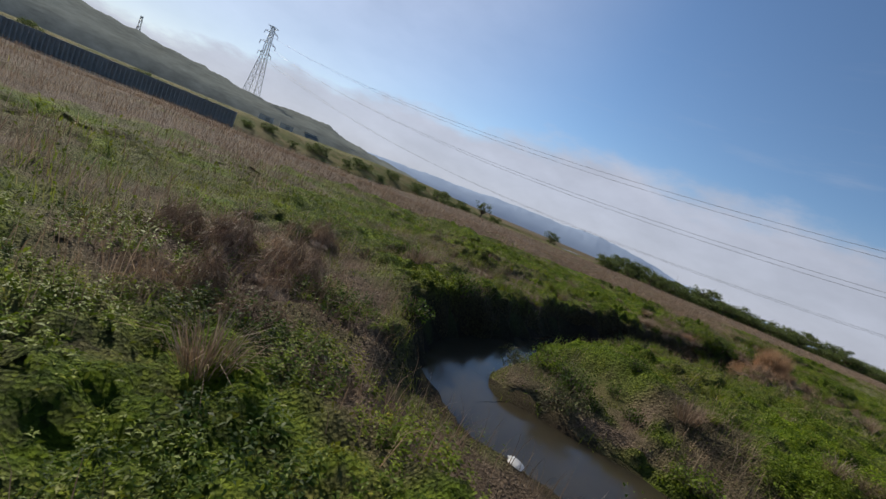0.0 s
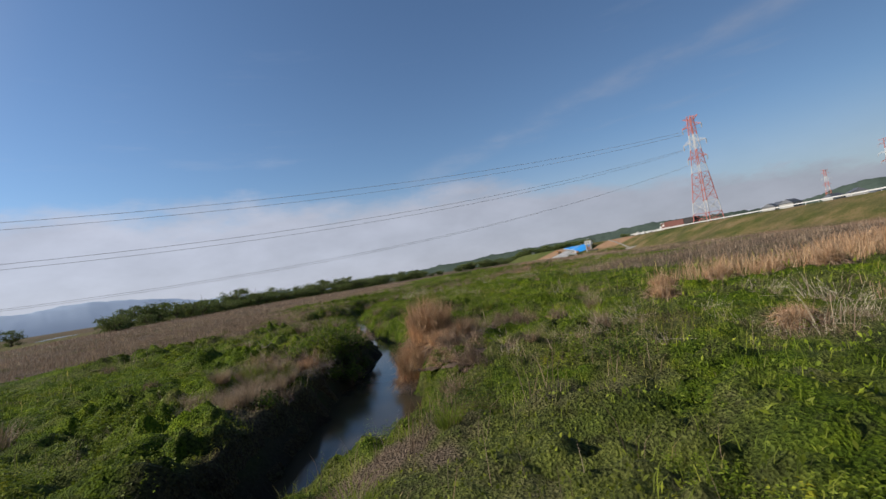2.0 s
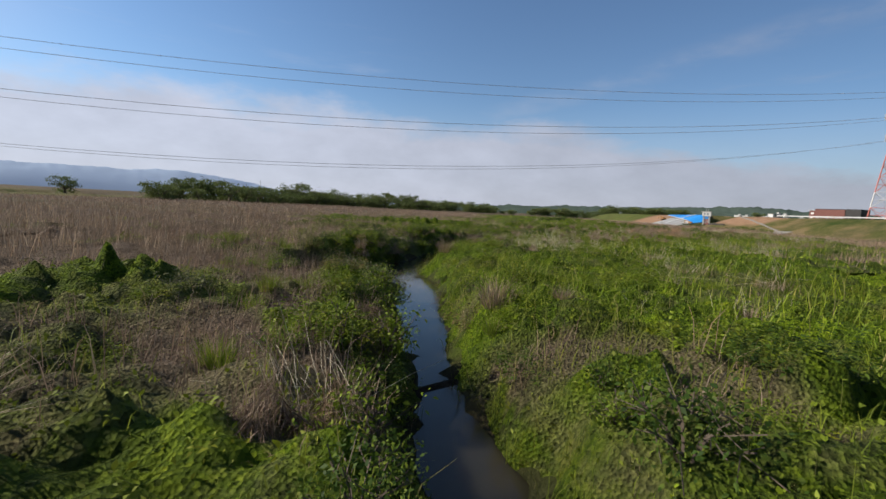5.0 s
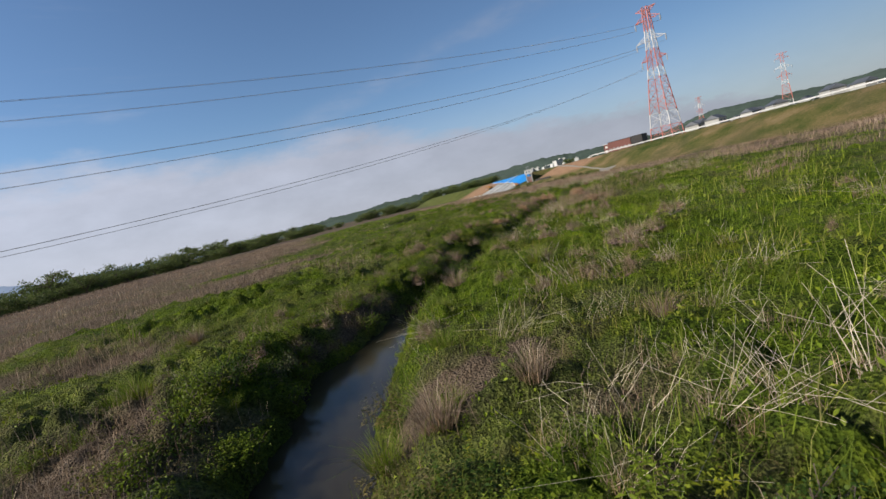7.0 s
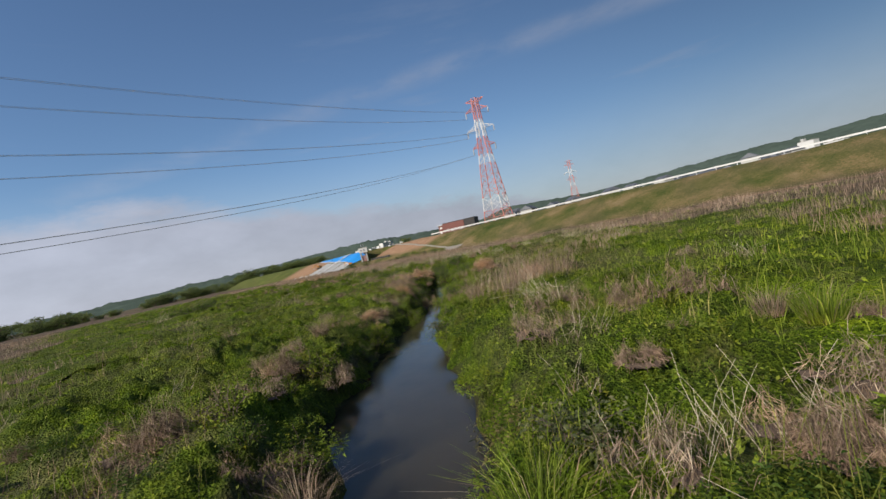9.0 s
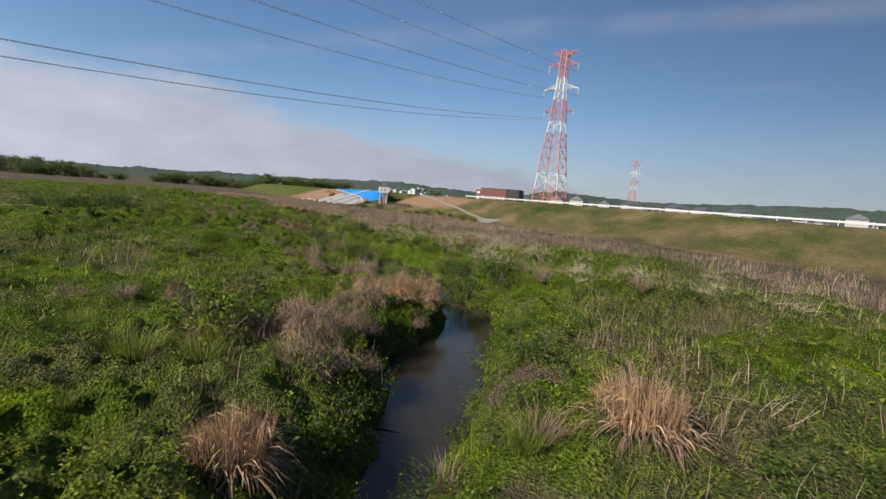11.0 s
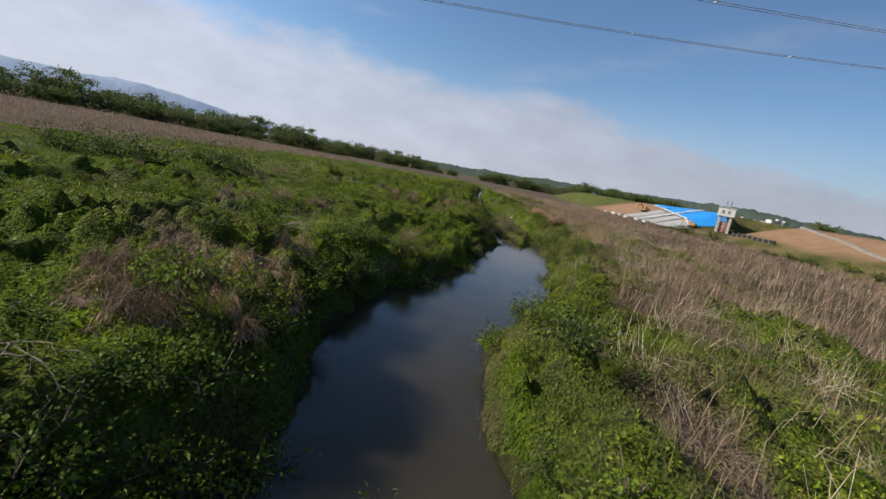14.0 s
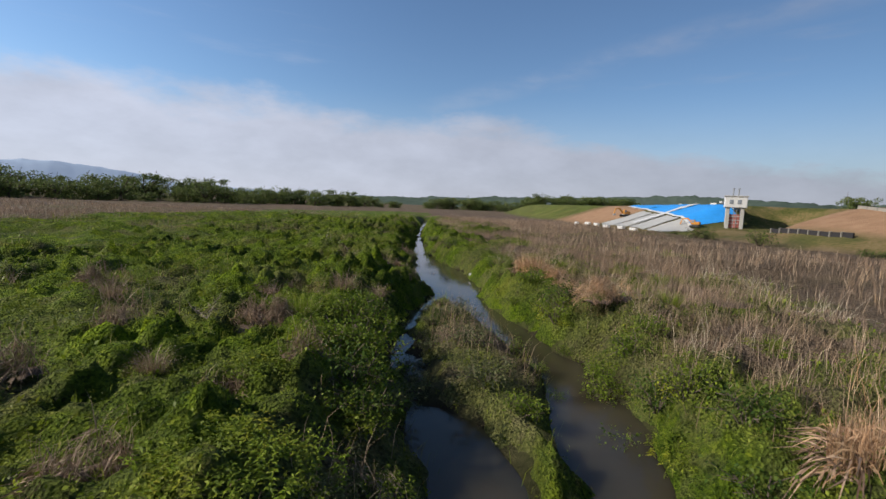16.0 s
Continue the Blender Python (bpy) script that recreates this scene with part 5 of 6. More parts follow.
def make_reed_clump(seed, wide, tall, stems, label):
    rng = np.random.default_rng(seed)
    top = new("reed_clump")
    a, r = rng.uniform(0, 2 * np.pi, stems), np.sqrt(rng.uniform(0, 1, stems))
    x, y = np.cos(a) * r * wide, np.sin(a) * r * wide * 0.75
    base = np.stack([x, y, np.zeros(stems)], 1)
    lean = np.stack([x * 0.16 / wide + rng.normal(0.05, 0.09, stems), y * 0.16 / wide + rng.normal(0, 0.09, stems), np.zeros(stems)], 1)
    h = tall * rng.uniform(0.55, 1.08, stems) * (1 - 0.25 * r)
    part("stem_mass", mesh_from("stem_mass", *spikes(rng, base, lean, h, rng.uniform(0.008, 0.016, stems)), REED), None, top)
    n = stems // 2
    pick = rng.integers(0, stems, n)
    u = rng.uniform(0.3, 0.95, n)[:, None]
    start = base[pick] + (np.array([0, 0, 1.0]) * 0.8 + lean[pick] * 0.8) * h[pick][:, None] * u
    way = rng.normal(size=(n, 3)) * [1, 1, 0.3] + [0.2, 0, -0.1]
    part("dead_foliage", mesh_from("dead_foliage", *kites(rng, start, way, rng.uniform(0.2, 0.55, n), 0.025, 0.4), REED), None, top, "drooping dry leaves")
    n = stems // 2
    a, r = rng.uniform(0, 2 * np.pi, n), np.sqrt(rng.uniform(0.2, 1.3, n))
    start = np.stack([np.cos(a) * r * wide, np.sin(a) * r * wide * 0.8, rng.uniform(0.02, 0.6, n) * (1.3 - r)], 1)
    way = np.stack([np.cos(a), np.sin(a), rng.normal(-0.25, 0.5, n)], 1) + rng.normal(size=(n, 3)) * 0.6
    part("fallen_thatch", mesh_from("fallen_thatch", *kites(rng, start, way, rng.uniform(0.4, 1.0, n), 0.028, 0.35), MAT), None, top, "collapsed dead stems at its foot")
    return tagged(top, label, "reeds", "reed clumps")


def make_heap(seed, wide, tall, strands, label, mat):
    """A slumped heap of dead grass: a few peaks, with strands that fall down their sides."""
    rng = np.random.default_rng(seed)
    top = new("dead_grass_heap")
    peaks = [(rng.normal() * wide * 0.55, rng.normal() * wide * 0.42, wide * rng.uniform(0.25, 0.65), tall * rng.uniform(0.3, 1.0)) for k in range(9)]

    def rise(x, y):
        return np.max([h * np.clip(1 - np.hypot(x - px, y - py) / r, 0, 1) ** 1.25 for px, py, r, h in peaks], axis=0)

    side = 16
    U, V = np.meshgrid(np.linspace(-1.4, 1.4, side), np.linspace(-1.4, 1.4, side))
    x, y = U.ravel() * wide + rng.normal(size=side**2) * 0.03 * wide, V.ravel() * wide + rng.normal(size=side**2) * 0.03 * wide
    z = rise(x, y)
    z = np.where(z > 0, z * 0.16 - 0.05 + 0.06 * rng.uniform(-1, 1, side**2), -0.2)
    k = (np.arange(side - 1)[:, None] * side + np.arange(side - 1)).ravel()
    quads = np.stack([k, k + 1, k + side + 1, k + side], 1)
    part("thatch_core", mesh_from("thatch_core", np.stack([x, y, z], 1), quads[(z[quads] > -0.15).all(1)], ROT), None, top, "dark rotting inside")
    pick = rng.integers(0, 9, strands)
    p = np.array(peaks)[pick]
    a, u = rng.uniform(0, 6.28, strands), rng.uniform(0, 1, strands) ** 0.7 * 0.95
    x, y = p[:, 0] + np.cos(a) * u * p[:, 2], p[:, 1] + np.sin(a) * u * p[:, 2]
    start = np.stack([x, y, rise(x, y) + rng.uniform(-0.02, 0.05, strands)], 1)
    fall = np.stack([np.cos(a) * p[:, 2], np.sin(a) * p[:, 2], -p[:, 3] * 1.25 * np.clip(1 - u, 0.05, 1) ** 0.25], 1)
    comb = np.array([0.5 * math.cos(seed), 0.5 * math.sin(seed), 0])
    way = unit(fall) + comb + rng.normal(size=(strands, 3)) * [0.75, 0.75, 0.42]
    part("thatch", mesh_from("thatch", *kites(rng, start, way, rng.uniform(0.10, 0.36, strands), rng.uniform(0.006, 0.016, strands), 0.15), mat), None, top)
    n = strands // 7
    pick = rng.integers(0, strands, n)
    lean = rng.normal(size=(n, 3)) * [0.5, 0.5, 0]
    part("loose_straw", mesh_from("loose_straw", *spikes(rng, start[pick] - [0, 0, 0.05], lean, rng.uniform(0.15, 0.55, n), 0.008), STRAW), None, top, "loose pale stalks")
    return tagged(top, label, "dead grass", "dead grass heaps")


def make_shrub(seed, wide, tall, leaves, mat, label, leaf=0.085, name="shrub", group="stream bank shrubs"):
    rng = np.random.default_rng(seed)
    top = new(name)
    bars, tips = [], []
    for k in range(13):
        a = k * 2.4
        r = wide * math.sqrt(rng.uniform(0.05, 1))
        end = Vector((math.cos(a) * r, math.sin(a) * r, tall * rng.uniform(0.5, 0.95) * (1 - 0.35 * (r / wide) ** 2)))
        mid = Vector((end.x * 0.45, end.y * 0.45, end.z * 0.6))
        bars += [(Vector((end.x * 0.12, end.y * 0.12, -0.1)), mid, 0.032), (mid, end, 0.018)]
        tips += [mid, end, (mid + end) / 2]
        for j in range(3):
            t = end + Vector(rng.normal(size=3)) * wide * 0.25
            t.z = max(0.05, t.z)
            bars.append((mid.lerp(end, 0.6), t, 0.012))
            tips.append(t)
    part("woody_base", bar_mesh("woody_base", bars, BARK, 3), None, top)
    c = np.array([[*p] for p in tips])
    pick = rng.integers(0, len(c), leaves)
    out = unit(rng.normal(size=(leaves, 3)) + [0, 0, 0.25])
    base = c[pick] + out * rng.uniform(0.1, 1.0, (leaves, 1)) ** 0.6 * wide * 0.30
    base[:, 2] = np.maximum(base[:, 2], 0.02)
    L = leaf * rng.uniform(0.6, 1.5, leaves)
    part("foliage", mesh_from("foliage", *kites(rng, base, out + rng.normal(size=(leaves, 3)) * 0.6, L, L * 0.52, 0.2), mat), None, top)
    return tagged(top, label, "shrub", group)


def make_stalks(seed, wide, tall, count, label):
    """A sparse fan of long bare dead stalks that lean one way, over a thin tuft of straw."""
    rng = np.random.default_rng(seed)
    top = new("dead_stalk_tuft")
    bars = []
    for k in range(count):
        a, r = rng.uniform(0, 6.28), wide * math.sqrt(rng.uniform(0, 1))
        p = Vector((math.cos(a) * r, math.sin(a) * r, -0.05))
        d = Vector((rng.normal(0.55, 0.35), rng.normal(0, 0.3), 1)).normalized()
        if rng.uniform() < 0.2:
            d = Vector((rng.normal(), rng.normal(), 0.12)).normalized()
            p.z = tall * rng.uniform(0.05, 0.35)
        h = tall * rng.uniform(0.4, 1.15)
        mid, end = p + d * h * 0.6, p + d * h + Vector((rng.normal() * 0.08, rng.normal() * 0.08, -abs(rng.normal()) * 0.06)) * h
        bars += [(p, mid, 0.0062), (mid, end, 0.0045)]
    part("stalk_mass", bar_mesh("stalk_mass", bars, STALK, 3), None, top)
    n = count * 9
    a, r = rng.uniform(0, 6.28, n), wide * 1.3 * np.sqrt(rng.uniform(0, 1, n))
    base = np.stack([np.cos(a) * r, np.sin(a) * r, np.zeros(n)], 1)
    part("dry_tuft", mesh_from("dry_tuft", *spikes(rng, base, rng.normal(size=(n, 3)) * [0.5, 0.5, 0], 0.55 * rng.uniform(0.2, 1.0, n), 0.009), STRAW), None, top)
    return tagged(top, label, "dead stalks", "tufts of dead stalks")


def make_weed_patch(seed, wide, tall, stems, mat, label, name="weed_patch", category="weeds", group="weed patches"):
    """A rounded patch of leafy upright stems."""
    rng = np.random.default_rng(seed)
    top = new(name)
    a, r = rng.uniform(0, 6.28, stems), np.sqrt(rng.uniform(0, 1, stems))
    x, y = np.cos(a) * r * wide, np.sin(a) * r * wide * rng.uniform(0.7, 1.0)
    h = tall * (1.05 - 0.65 * r**2) * rng.uniform(0.55, 1.2, stems)
    lean = np.stack([x, y], 1) / wide * 0.35 + rng.normal(size=(stems, 2)) * 0.12
    each = 13
    u = np.linspace(0.12, 1.0, each) + rng.normal(size=(stems, each)) * 0.04
    turn = rng.uniform(0, 6.28, (stems, 1)) + np.arange(each) * 2.4
    base = np.stack([x[:, None] + lean[:, :1] * h[:, None] * u, y[:, None] + lean[:, 1:] * h[:, None] * u, h[:, None] * u], -1).reshape(-1, 3)
    way = np.stack([np.cos(turn), np.sin(turn), 0.1 + 1.1 * np.clip(u - 0.4, 0, 1)], -1).reshape(-1, 3)
    L = rng.uniform(0.06, 0.13, stems * each) * (1.3 - 0.6 * np.clip(u, 0, 1)).ravel()
    part("foliage", mesh_from("foliage", *kites(rng, base, way, L, L * rng.uniform(0.25, 0.42, stems * each), 0.35, np.tile([0.0, 0.0, 1.0], (stems * each, 1)), 0.6), mat), None, top)
    return tagged(top, label, category, group)


def make_tussock(seed, wide, tall, blades, mat, label):
    """Long arching grass blades that spring from one crown."""
    rng = np.random.default_rng(seed)
    top = new("grass_tussock")
    a, r = rng.uniform(0, 6.28, blades), np.sqrt(rng.uniform(0, 1, blades))
    base = np.stack([np.cos(a) * r * wide * 0.6, np.sin(a) * r * wide * 0.6, np.full(blades, -0.05)], 1)
    lean = np.stack([np.cos(a), np.sin(a), 0 * a], 1) * (0.15 + 0.75 * r[:, None]) * rng.uniform(0.4, 1.2, (blades, 1)) + rng.normal(size=(blades, 3)) * [0.15, 0.15, 0]
    part("blade_mass", mesh_from("blade_mass", *spikes(rng, base, lean, tall * rng.uniform(0.5, 1.2, blades), rng.uniform(0.008, 0.016, blades)), mat), None, top)
    n = blades // 8
    pick = rng.integers(0, blades, n)
    part("withered_mass", mesh_from("withered_mass", *spikes(rng, base[pick], lean[pick] * 1.3, tall * rng.uniform(0.4, 1.1, n), 0.009), STRAW), None, top, "dead straw-coloured blades")
    return tagged(top, label, "grass", "grass tussocks")


def make_branches(seed, reach, label):
    """Bare grey branches that spread from one root and fork."""
    rng = np.random.default_rng(seed)
    top = new("dead_branch")
    bars = []

    def grow(p, d, length, r, depth):
        q = p + d * length * 0.5
        d2 = (d + Vector(rng.normal(size=3)) * 0.18).normalized()
        e = q + d2 * length * 0.5
        bars.extend([(p, q, r), (q, e, r * 0.8)])
        if depth:
            for j in range(3):
                grow(q.lerp(e, rng.uniform(0.1, 1)), (d2 + Vector(rng.normal(size=3)) * 0.5).normalized(), length * rng.uniform(0.45, 0.75), r * 0.55, depth - 1)

    for k in range(5):
        grow(Vector((0, 0, 0)), Vector((1, rng.normal() * 0.5, rng.uniform(-0.05, 0.45))).normalized(), reach * rng.uniform(0.6, 1), 0.013, 2)
    part("branch_wood", bar_mesh("branch_wood", bars, TWIG, 4), None, top)
    return tagged(top, label, "dead branch", "dead branches")


STALK = plain("bleached_stalk", (0.56, 0.49, 0.36), 0.8, vary=0.3, scale=10)


def dress_banks():
    rng = np.random.default_rng(77)
    used = set()
    # reeds
    reeds = [make_reed_clump(101, 1.25, 2.75, 3200, "tall golden clump of dead reeds at the water's edge"), make_reed_clump(102, 0.8, 1.2, 900, "clump of dead golden reeds in the meadow"), make_reed_clump(103, 0.6, 0.9, 600, "low clump of dead reeds in the meadow")]
    for k, x, y, s in ((0, -12.6, 39.6, 1.0), (0, -13.2, 38.0, 0.72), (1, -11.3, 38.6, 0.95), (1, -12.1, 37.2, 0.8), (1, 10.6, 143.9, 0.9), (1, 23.6, 219, 1.15), (2, 24.4, 217.5, 1.1), (2, 25.6, 201.5, 1.0),
                       (2, 24.6, 192, 0.9), (1, 5.2, 122.2, 1.0), (2, 7, 124, 1.0), (1, 2.2, 133.8, 0.9), (2, -4, 127.5, 0.9), (1, 9, 131, 1.0), (2, 24.2, 214.5, 1.0), (2, -20.2, 38.2, 0.8), (2, -18.3, 38.7, 0.9), 
                       (1, 15.4, 166.8, 0.5), (2, 17.8, 228, 1.0), (1, 5, 45.5, 1.1), (1, 8.5, 46.2, 1.15), (1, 2.2, 47, 1.0), (2, 0.2, 43, 1.1), (1, 12, 45.8, 1.2), (2, -1, 32, 1.0)):
        stand(reeds, used, k, x, y, rng.uniform(0, 360), s)
    # heaps of dead grass
    used = set()
    heaps = [make_heap(111, 0.85, 0.85, 2100, "slumped pinkish-brown heap of dead grass", MAT), make_heap(112, 0.55, 0.6, 950, "small brown heap of matted dead grass", MAT), make_heap(113, 0.6, 0.7, 640, "pale straw heap of collapsed grass", STRAW), make_heap(114, 0.36, 0.85, 420, "small pointed tuft of dead grass", MAT), make_heap(115, 0.9, 1.05, 1900, "orange-brown heap of collapsed reeds", REED)]
    for k, x, y, s in ((0, -11.6, 35.6, 1.1), (4, -12.2, 35.4, 0.8), (0, -11.3, 34.4, 0.8), (2, -10.9, 33.7, 0.8), (0, 3.2, 140.6, 1.0), (0, 5.4, 141.6, 0.9), (4, 9.0, 144.8, 0.9), (3, -6.2, 112.4, 1.3), (3, -4.6, 113.2, 1.4), (3, -3.4, 112.2, 1.2), (1, -5.2, 111.4, 1.0), (1, -2.2, 113.6, 1.1), (3, -0.8, 112.6, 1.3), (0, -3.0, 110.8, 0.8), (4, 10.9, 144.6, 1.25), (4, 11.4, 143.4, 1.0), (4, 9.6, 144.4, 1.0), (0, 8.8, 142.9, 1.0), (0, 6.8, 140.6, 1.0), (0, 5.4, 139.2, 0.9),
                       (3, 9.1, 152.8, 1.5), (3, 10.5, 156.1, 1.1), (3, 7.6, 151.3, 1.0), (0, 8.6, 149.2, 0.8), (0, 10.9, 148.9, 0.9), (0, 10.0, 148.2, 0.8), (3, 10.6, 206.0, 1.5), (0, 13.8, 207.6, 1.0), (0, 6.2, 210.9, 1.0), (3, 10.9, 202.9, 1.2), (1, 15.0, 203.1, 0.9), (3, 16.1, 204.1, 1.0), (1, 14.4, 200.1, 1.1), (4, 24.9, 212.0, 1.1), (0, 24.6, 213.6, 0.9), (0, 12.0, 170.7, 1.0), (0, 12.9, 170.4, 0.9), (4, 14.0, 170.9, 0.9),
                       (0, -11.6, 2.6, 1.5), (0, -12.8, 1.2, 1.2), (0, -9.4, 1.0, 1.2), (0, -12.9, 4.3, 1.1), (1, -8.0, 2.0, 1.2), (0, -10.4, 3.6, 1.1), (1, -14.5, 2.4, 1.3), (0, -16.5, 5.5, 1.0), (1, -23.7, 20.3, 0.9), (4, -10.6, 41.0, 1.1), (0, -9.2, 41.8, 1.2), (0, -7.6, 42.2, 1.0), (1, -6, 42.3, 1.2), (4, -11.8, 36.6, 1.0), (2, -10.8, 37.4, 1.0), (0, -19.4, 37.3, 1.0), (2, -18.4, 36.9, 0.9),
                       (4, 10.3, 143.6, 1.0), (4, 11.2, 142.9, 0.75), (0, 7.2, 142.4, 0.8), (1, 4.2, 140.8, 0.8), (1, 4.0, 145.6, 1.1), (1, 2.2, 143.4, 1.0), (1, 6.3, 138.3, 0.8), (0, 10.9, 149.3, 0.75), (1, 9.0, 152.6, 0.8),
                       (2, -10.2, 94.9, 1.2), (1, -9.4, 95.6, 1.0), (2, -15.8, 95.4, 1.0), (0, -15.6, 92.8, 0.7), (1, -13.6, 92.6, 1.1), (3, -12.6, 91.5, 1.2), (1, -2.9, 100.4, 1.2), (1, -20.1, 106.2, 0.9), (1, -19.2, 102.2, 0.8), (2, -7.3, 104, 1.1), (3, -1.9, 110.7, 1.3), (3, -1.3, 109.7, 1.4), (3, -2.3, 108.2, 1.3), (1, -5.5, 108, 0.6), (1, -8.1, 107.3, 0.75), (2, -11.4, 105.6, 1.0), (0, -9.2, 104.2, 0.8), (1, -4.3, 104.5, 0.7),
                       (0, -12.1, 119.6, 1.0), (0, -16.0, 116.4, 1.1), (1, -13.7, 118.0, 1.1), (1, -10.6, 121.3, 1.0), (4, 3.4, 132.6, 0.9), (2, -7.5, 110.8, 0.9), (2, 22.0, 145.6, 1.1), (1, 23.4, 148, 0.9), (2, 25.6, 158.5, 0.9), (1, 26.5, 190, 1.1), (0, 25, 216.8, 0.9), (1, 25.3, 199.5, 1.0), (3, 13.5, 207.8, 1.2), (3, 10.5, 206.2, 1.5), (3, 5.8, 211.4, 1.2), (3, 9.4, 203.0, 1.2), (1, 12.4, 211.2, 0.9), (0, 6.5, 183, 0.9), (1, 9.0, 186.5, 0.8), (0, 8.4, 170.3, 0.9), (1, 11.6, 172.6, 1.0), (0, 12.6, 176.4, 0.8), (1, 2.5, 166, 1.0)):
        stand(heaps, used, k, x, y, rng.uniform(0, 360), s, 0.0)
    taken = 0
    while taken < 90:
        x, y = rng.uniform(-40, 34), rng.uniform(20, 240)
        gap, side = stream_gap([x], [y])
        if 1.5 < gap[0] < 22 and (side[0] > 0) == (rng.uniform() < 0.62):
            stand(heaps, used, int(rng.choice([1, 1, 2, 3, 3])), x, y, rng.uniform(0, 360), float(rng.uniform(0.45, 1.0)), 0.04)
            taken += 1
    taken = 0
    while taken < 70:
        x, y = rng.uniform(-33, 26), rng.uniform(10, 236)
        gap, side = stream_gap([x], [y])
        if 0.7 < gap[0] < 2.0 and side[0] < 0:
            stand(heaps, used, int(rng.choice([0, 1, 1, 2, 4])), x, y, rng.uniform(0, 360), float(rng.uniform(0.5, 1.0)), 0.18)
            taken += 1
    taken = 0
    for k in range(3):
        x, y = rng.uniform(2.0, 9.0), rng.uniform(137.5, 145.5)
        if stream_gap([x], [y])[0][0] > 0.9:
            stand(heaps, used, int(rng.choice([0, 0, 1, 4])), x, y, rng.uniform(0, 360), float(rng.uniform(0.8, 1.25)), 0.0)
    while taken < 6:
        x, y = rng.uniform(-18, 12), rng.uniform(116, 147)
        gap, side = stream_gap([x], [y])
        if 1.0 < gap[0] < 4.2 and side[0] < 0:
            stand(heaps, used, int(rng.choice([0, 2, 2, 4])), x, y, rng.uniform(0, 360), float(rng.uniform(0.6, 1.0)), 0.0)
            taken += 1
    # shrubs
    used = set()
    shrubs = [make_shrub(121, 0.75, 0.95, 800, SHRUB, "leafy green shrub on the stream bank"), make_shrub(122, 0.6, 0.7, 700, LIME, "bright yellow-green leafy shrub on the stream bank"), make_shrub(123, 0.5, 0.55, 520, SHRUB, "low green bush leaning over the water"), make_shrub(124, 0.9, 0.6, 800, WILLOW, "grey-green willowy bush in the stream bed", 0.10), make_shrub(125, 0.6, 1.25, 700, LIME, "tall loose yellow-green weed on the stream bank")]
    for k, x, y, s in ((1, -18.6, 41.6, 1.2), (4, -17.4, 39.6, 0.8), (1, -16.9, 40.8, 0.9), (0, -17.3, 42.6, 1.1), (1, -17.0, 44.2, 0.9), (0, -18.0, 43.4, 1.2), (1, -3.9, 10.6, 1.3), (1, -4.4, 13.0, 1.0), (1, -3.0, 9.2, 1.0), (1, -10.0, 13.0, 1.0), (0, -8.4, 12.4, 1.0), (0, -16.9, 40.2, 0.8), (1, -17.6, 39.2, 0.75), (0, -17.2, 41.8, 0.9), (2, -16.8, 43.4, 0.9), (3, -15.7, 39.4, 0.5), (1, -19.0, 41.5, 1.1), (3, -26.0, 72.1, 1.2), (3, -24.7, 71.2, 1.0), (3, -24.3, 72.6, 0.9), (2, -24.2, 75.5, 0.7), (3, -23.6, 76.6, 0.5), (1, -25.9, 89.5, 0.9), (0, -26.6, 92.6, 1.0),
                       (2, -15.1, 106.9, 0.7), (1, -13.6, 106.2, 0.9), (1, -14.0, 104.8, 0.9), (0, -17.0, 107.6, 0.8), (1, -18.9, 104.8, 0.7), (1, 11.6, 138.4, 1.2), (0, 16.6, 147.0, 1.6), (1, 17.4, 148.8, 1.5), (0, 18.8, 150.6, 1.4), (1, 16.3, 144.8, 1.5), (1, 15.2, 141.9, 1.4), (0, 17.8, 145.8, 1.6), (0, 19.6, 152.4, 1.0), (1, 20.4, 155.2, 1.0), (1, 20.8, 158.4, 1.1), (4, 21.2, 161.6, 0.9), (1, 20.6, 152.0, 1.1), (1, 20.3, 150, 1.0),
                       (2, 12.4, 153, 1.2), (0, 12.9, 156, 0.9), (2, 13.2, 158.5, 1.0), (3, 16.2, 157.6, 0.8), (3, 16.0, 160.6, 0.9), (3, 16.6, 163.2, 0.9), (3, 17.6, 165.4, 0.8), (2, 17.9, 168.4, 0.8), (2, 18.4, 170.2, 0.8), (0, 20.6, 173, 1.0), (1, 20.8, 176, 0.9), (2, 14.7, 183.4, 0.9), (1, 15.9, 186.6, 1.0), (2, 16.6, 188.6, 0.9), (4, 11.8, 176, 0.9), (0, 24.2, 190.4, 0.9), (0, 24.4, 205.6, 0.9), (0, 24.8, 203.0, 0.8), (1, 24.0, 208.4, 0.9), (0, 23.8, 200.6, 0.9), (4, 16.6, 206.4, 1.2), (0, 16.9, 204.4, 1.1), (4, 16.2, 208.4, 1.1), (0, 16.4, 210.6, 1.0), (3, 20.2, 206.5, 0.8), (3, 20.0, 209.8, 0.9), (3, 19.4, 213.4, 0.9), (1, 21.0, 205.0, 0.7), (2, 20.6, 216.0, 0.8), (0, 23.8, 213.0, 1.1), (1, 23.0, 216.0, 1.0)):
        stand(shrubs, used, k, x, y, rng.uniform(0, 360), s)
    for k in range(16):
        a, r = k * 2.4, math.sqrt((k + 0.5) / 16)
        stand(shrubs, used, 3, -25.5 + 1.7 * r * math.cos(a), 72.3 + 2.8 * r * math.sin(a), k * 77, float(rng.uniform(0.5, 0.85)))
    for k in range(26):
        y = 197 + 0.75 * k
        x = float(np.interp(y, (196, 202, 208, 214, 218), (17.0, 17.6, 18.0, 18.4, 18.6))) + rng.normal() * 0.45
        stand(shrubs, used, 3 if k % 3 else 2, x, y, k * 77, float(rng.uniform(0.35, 0.6)), 0.0)
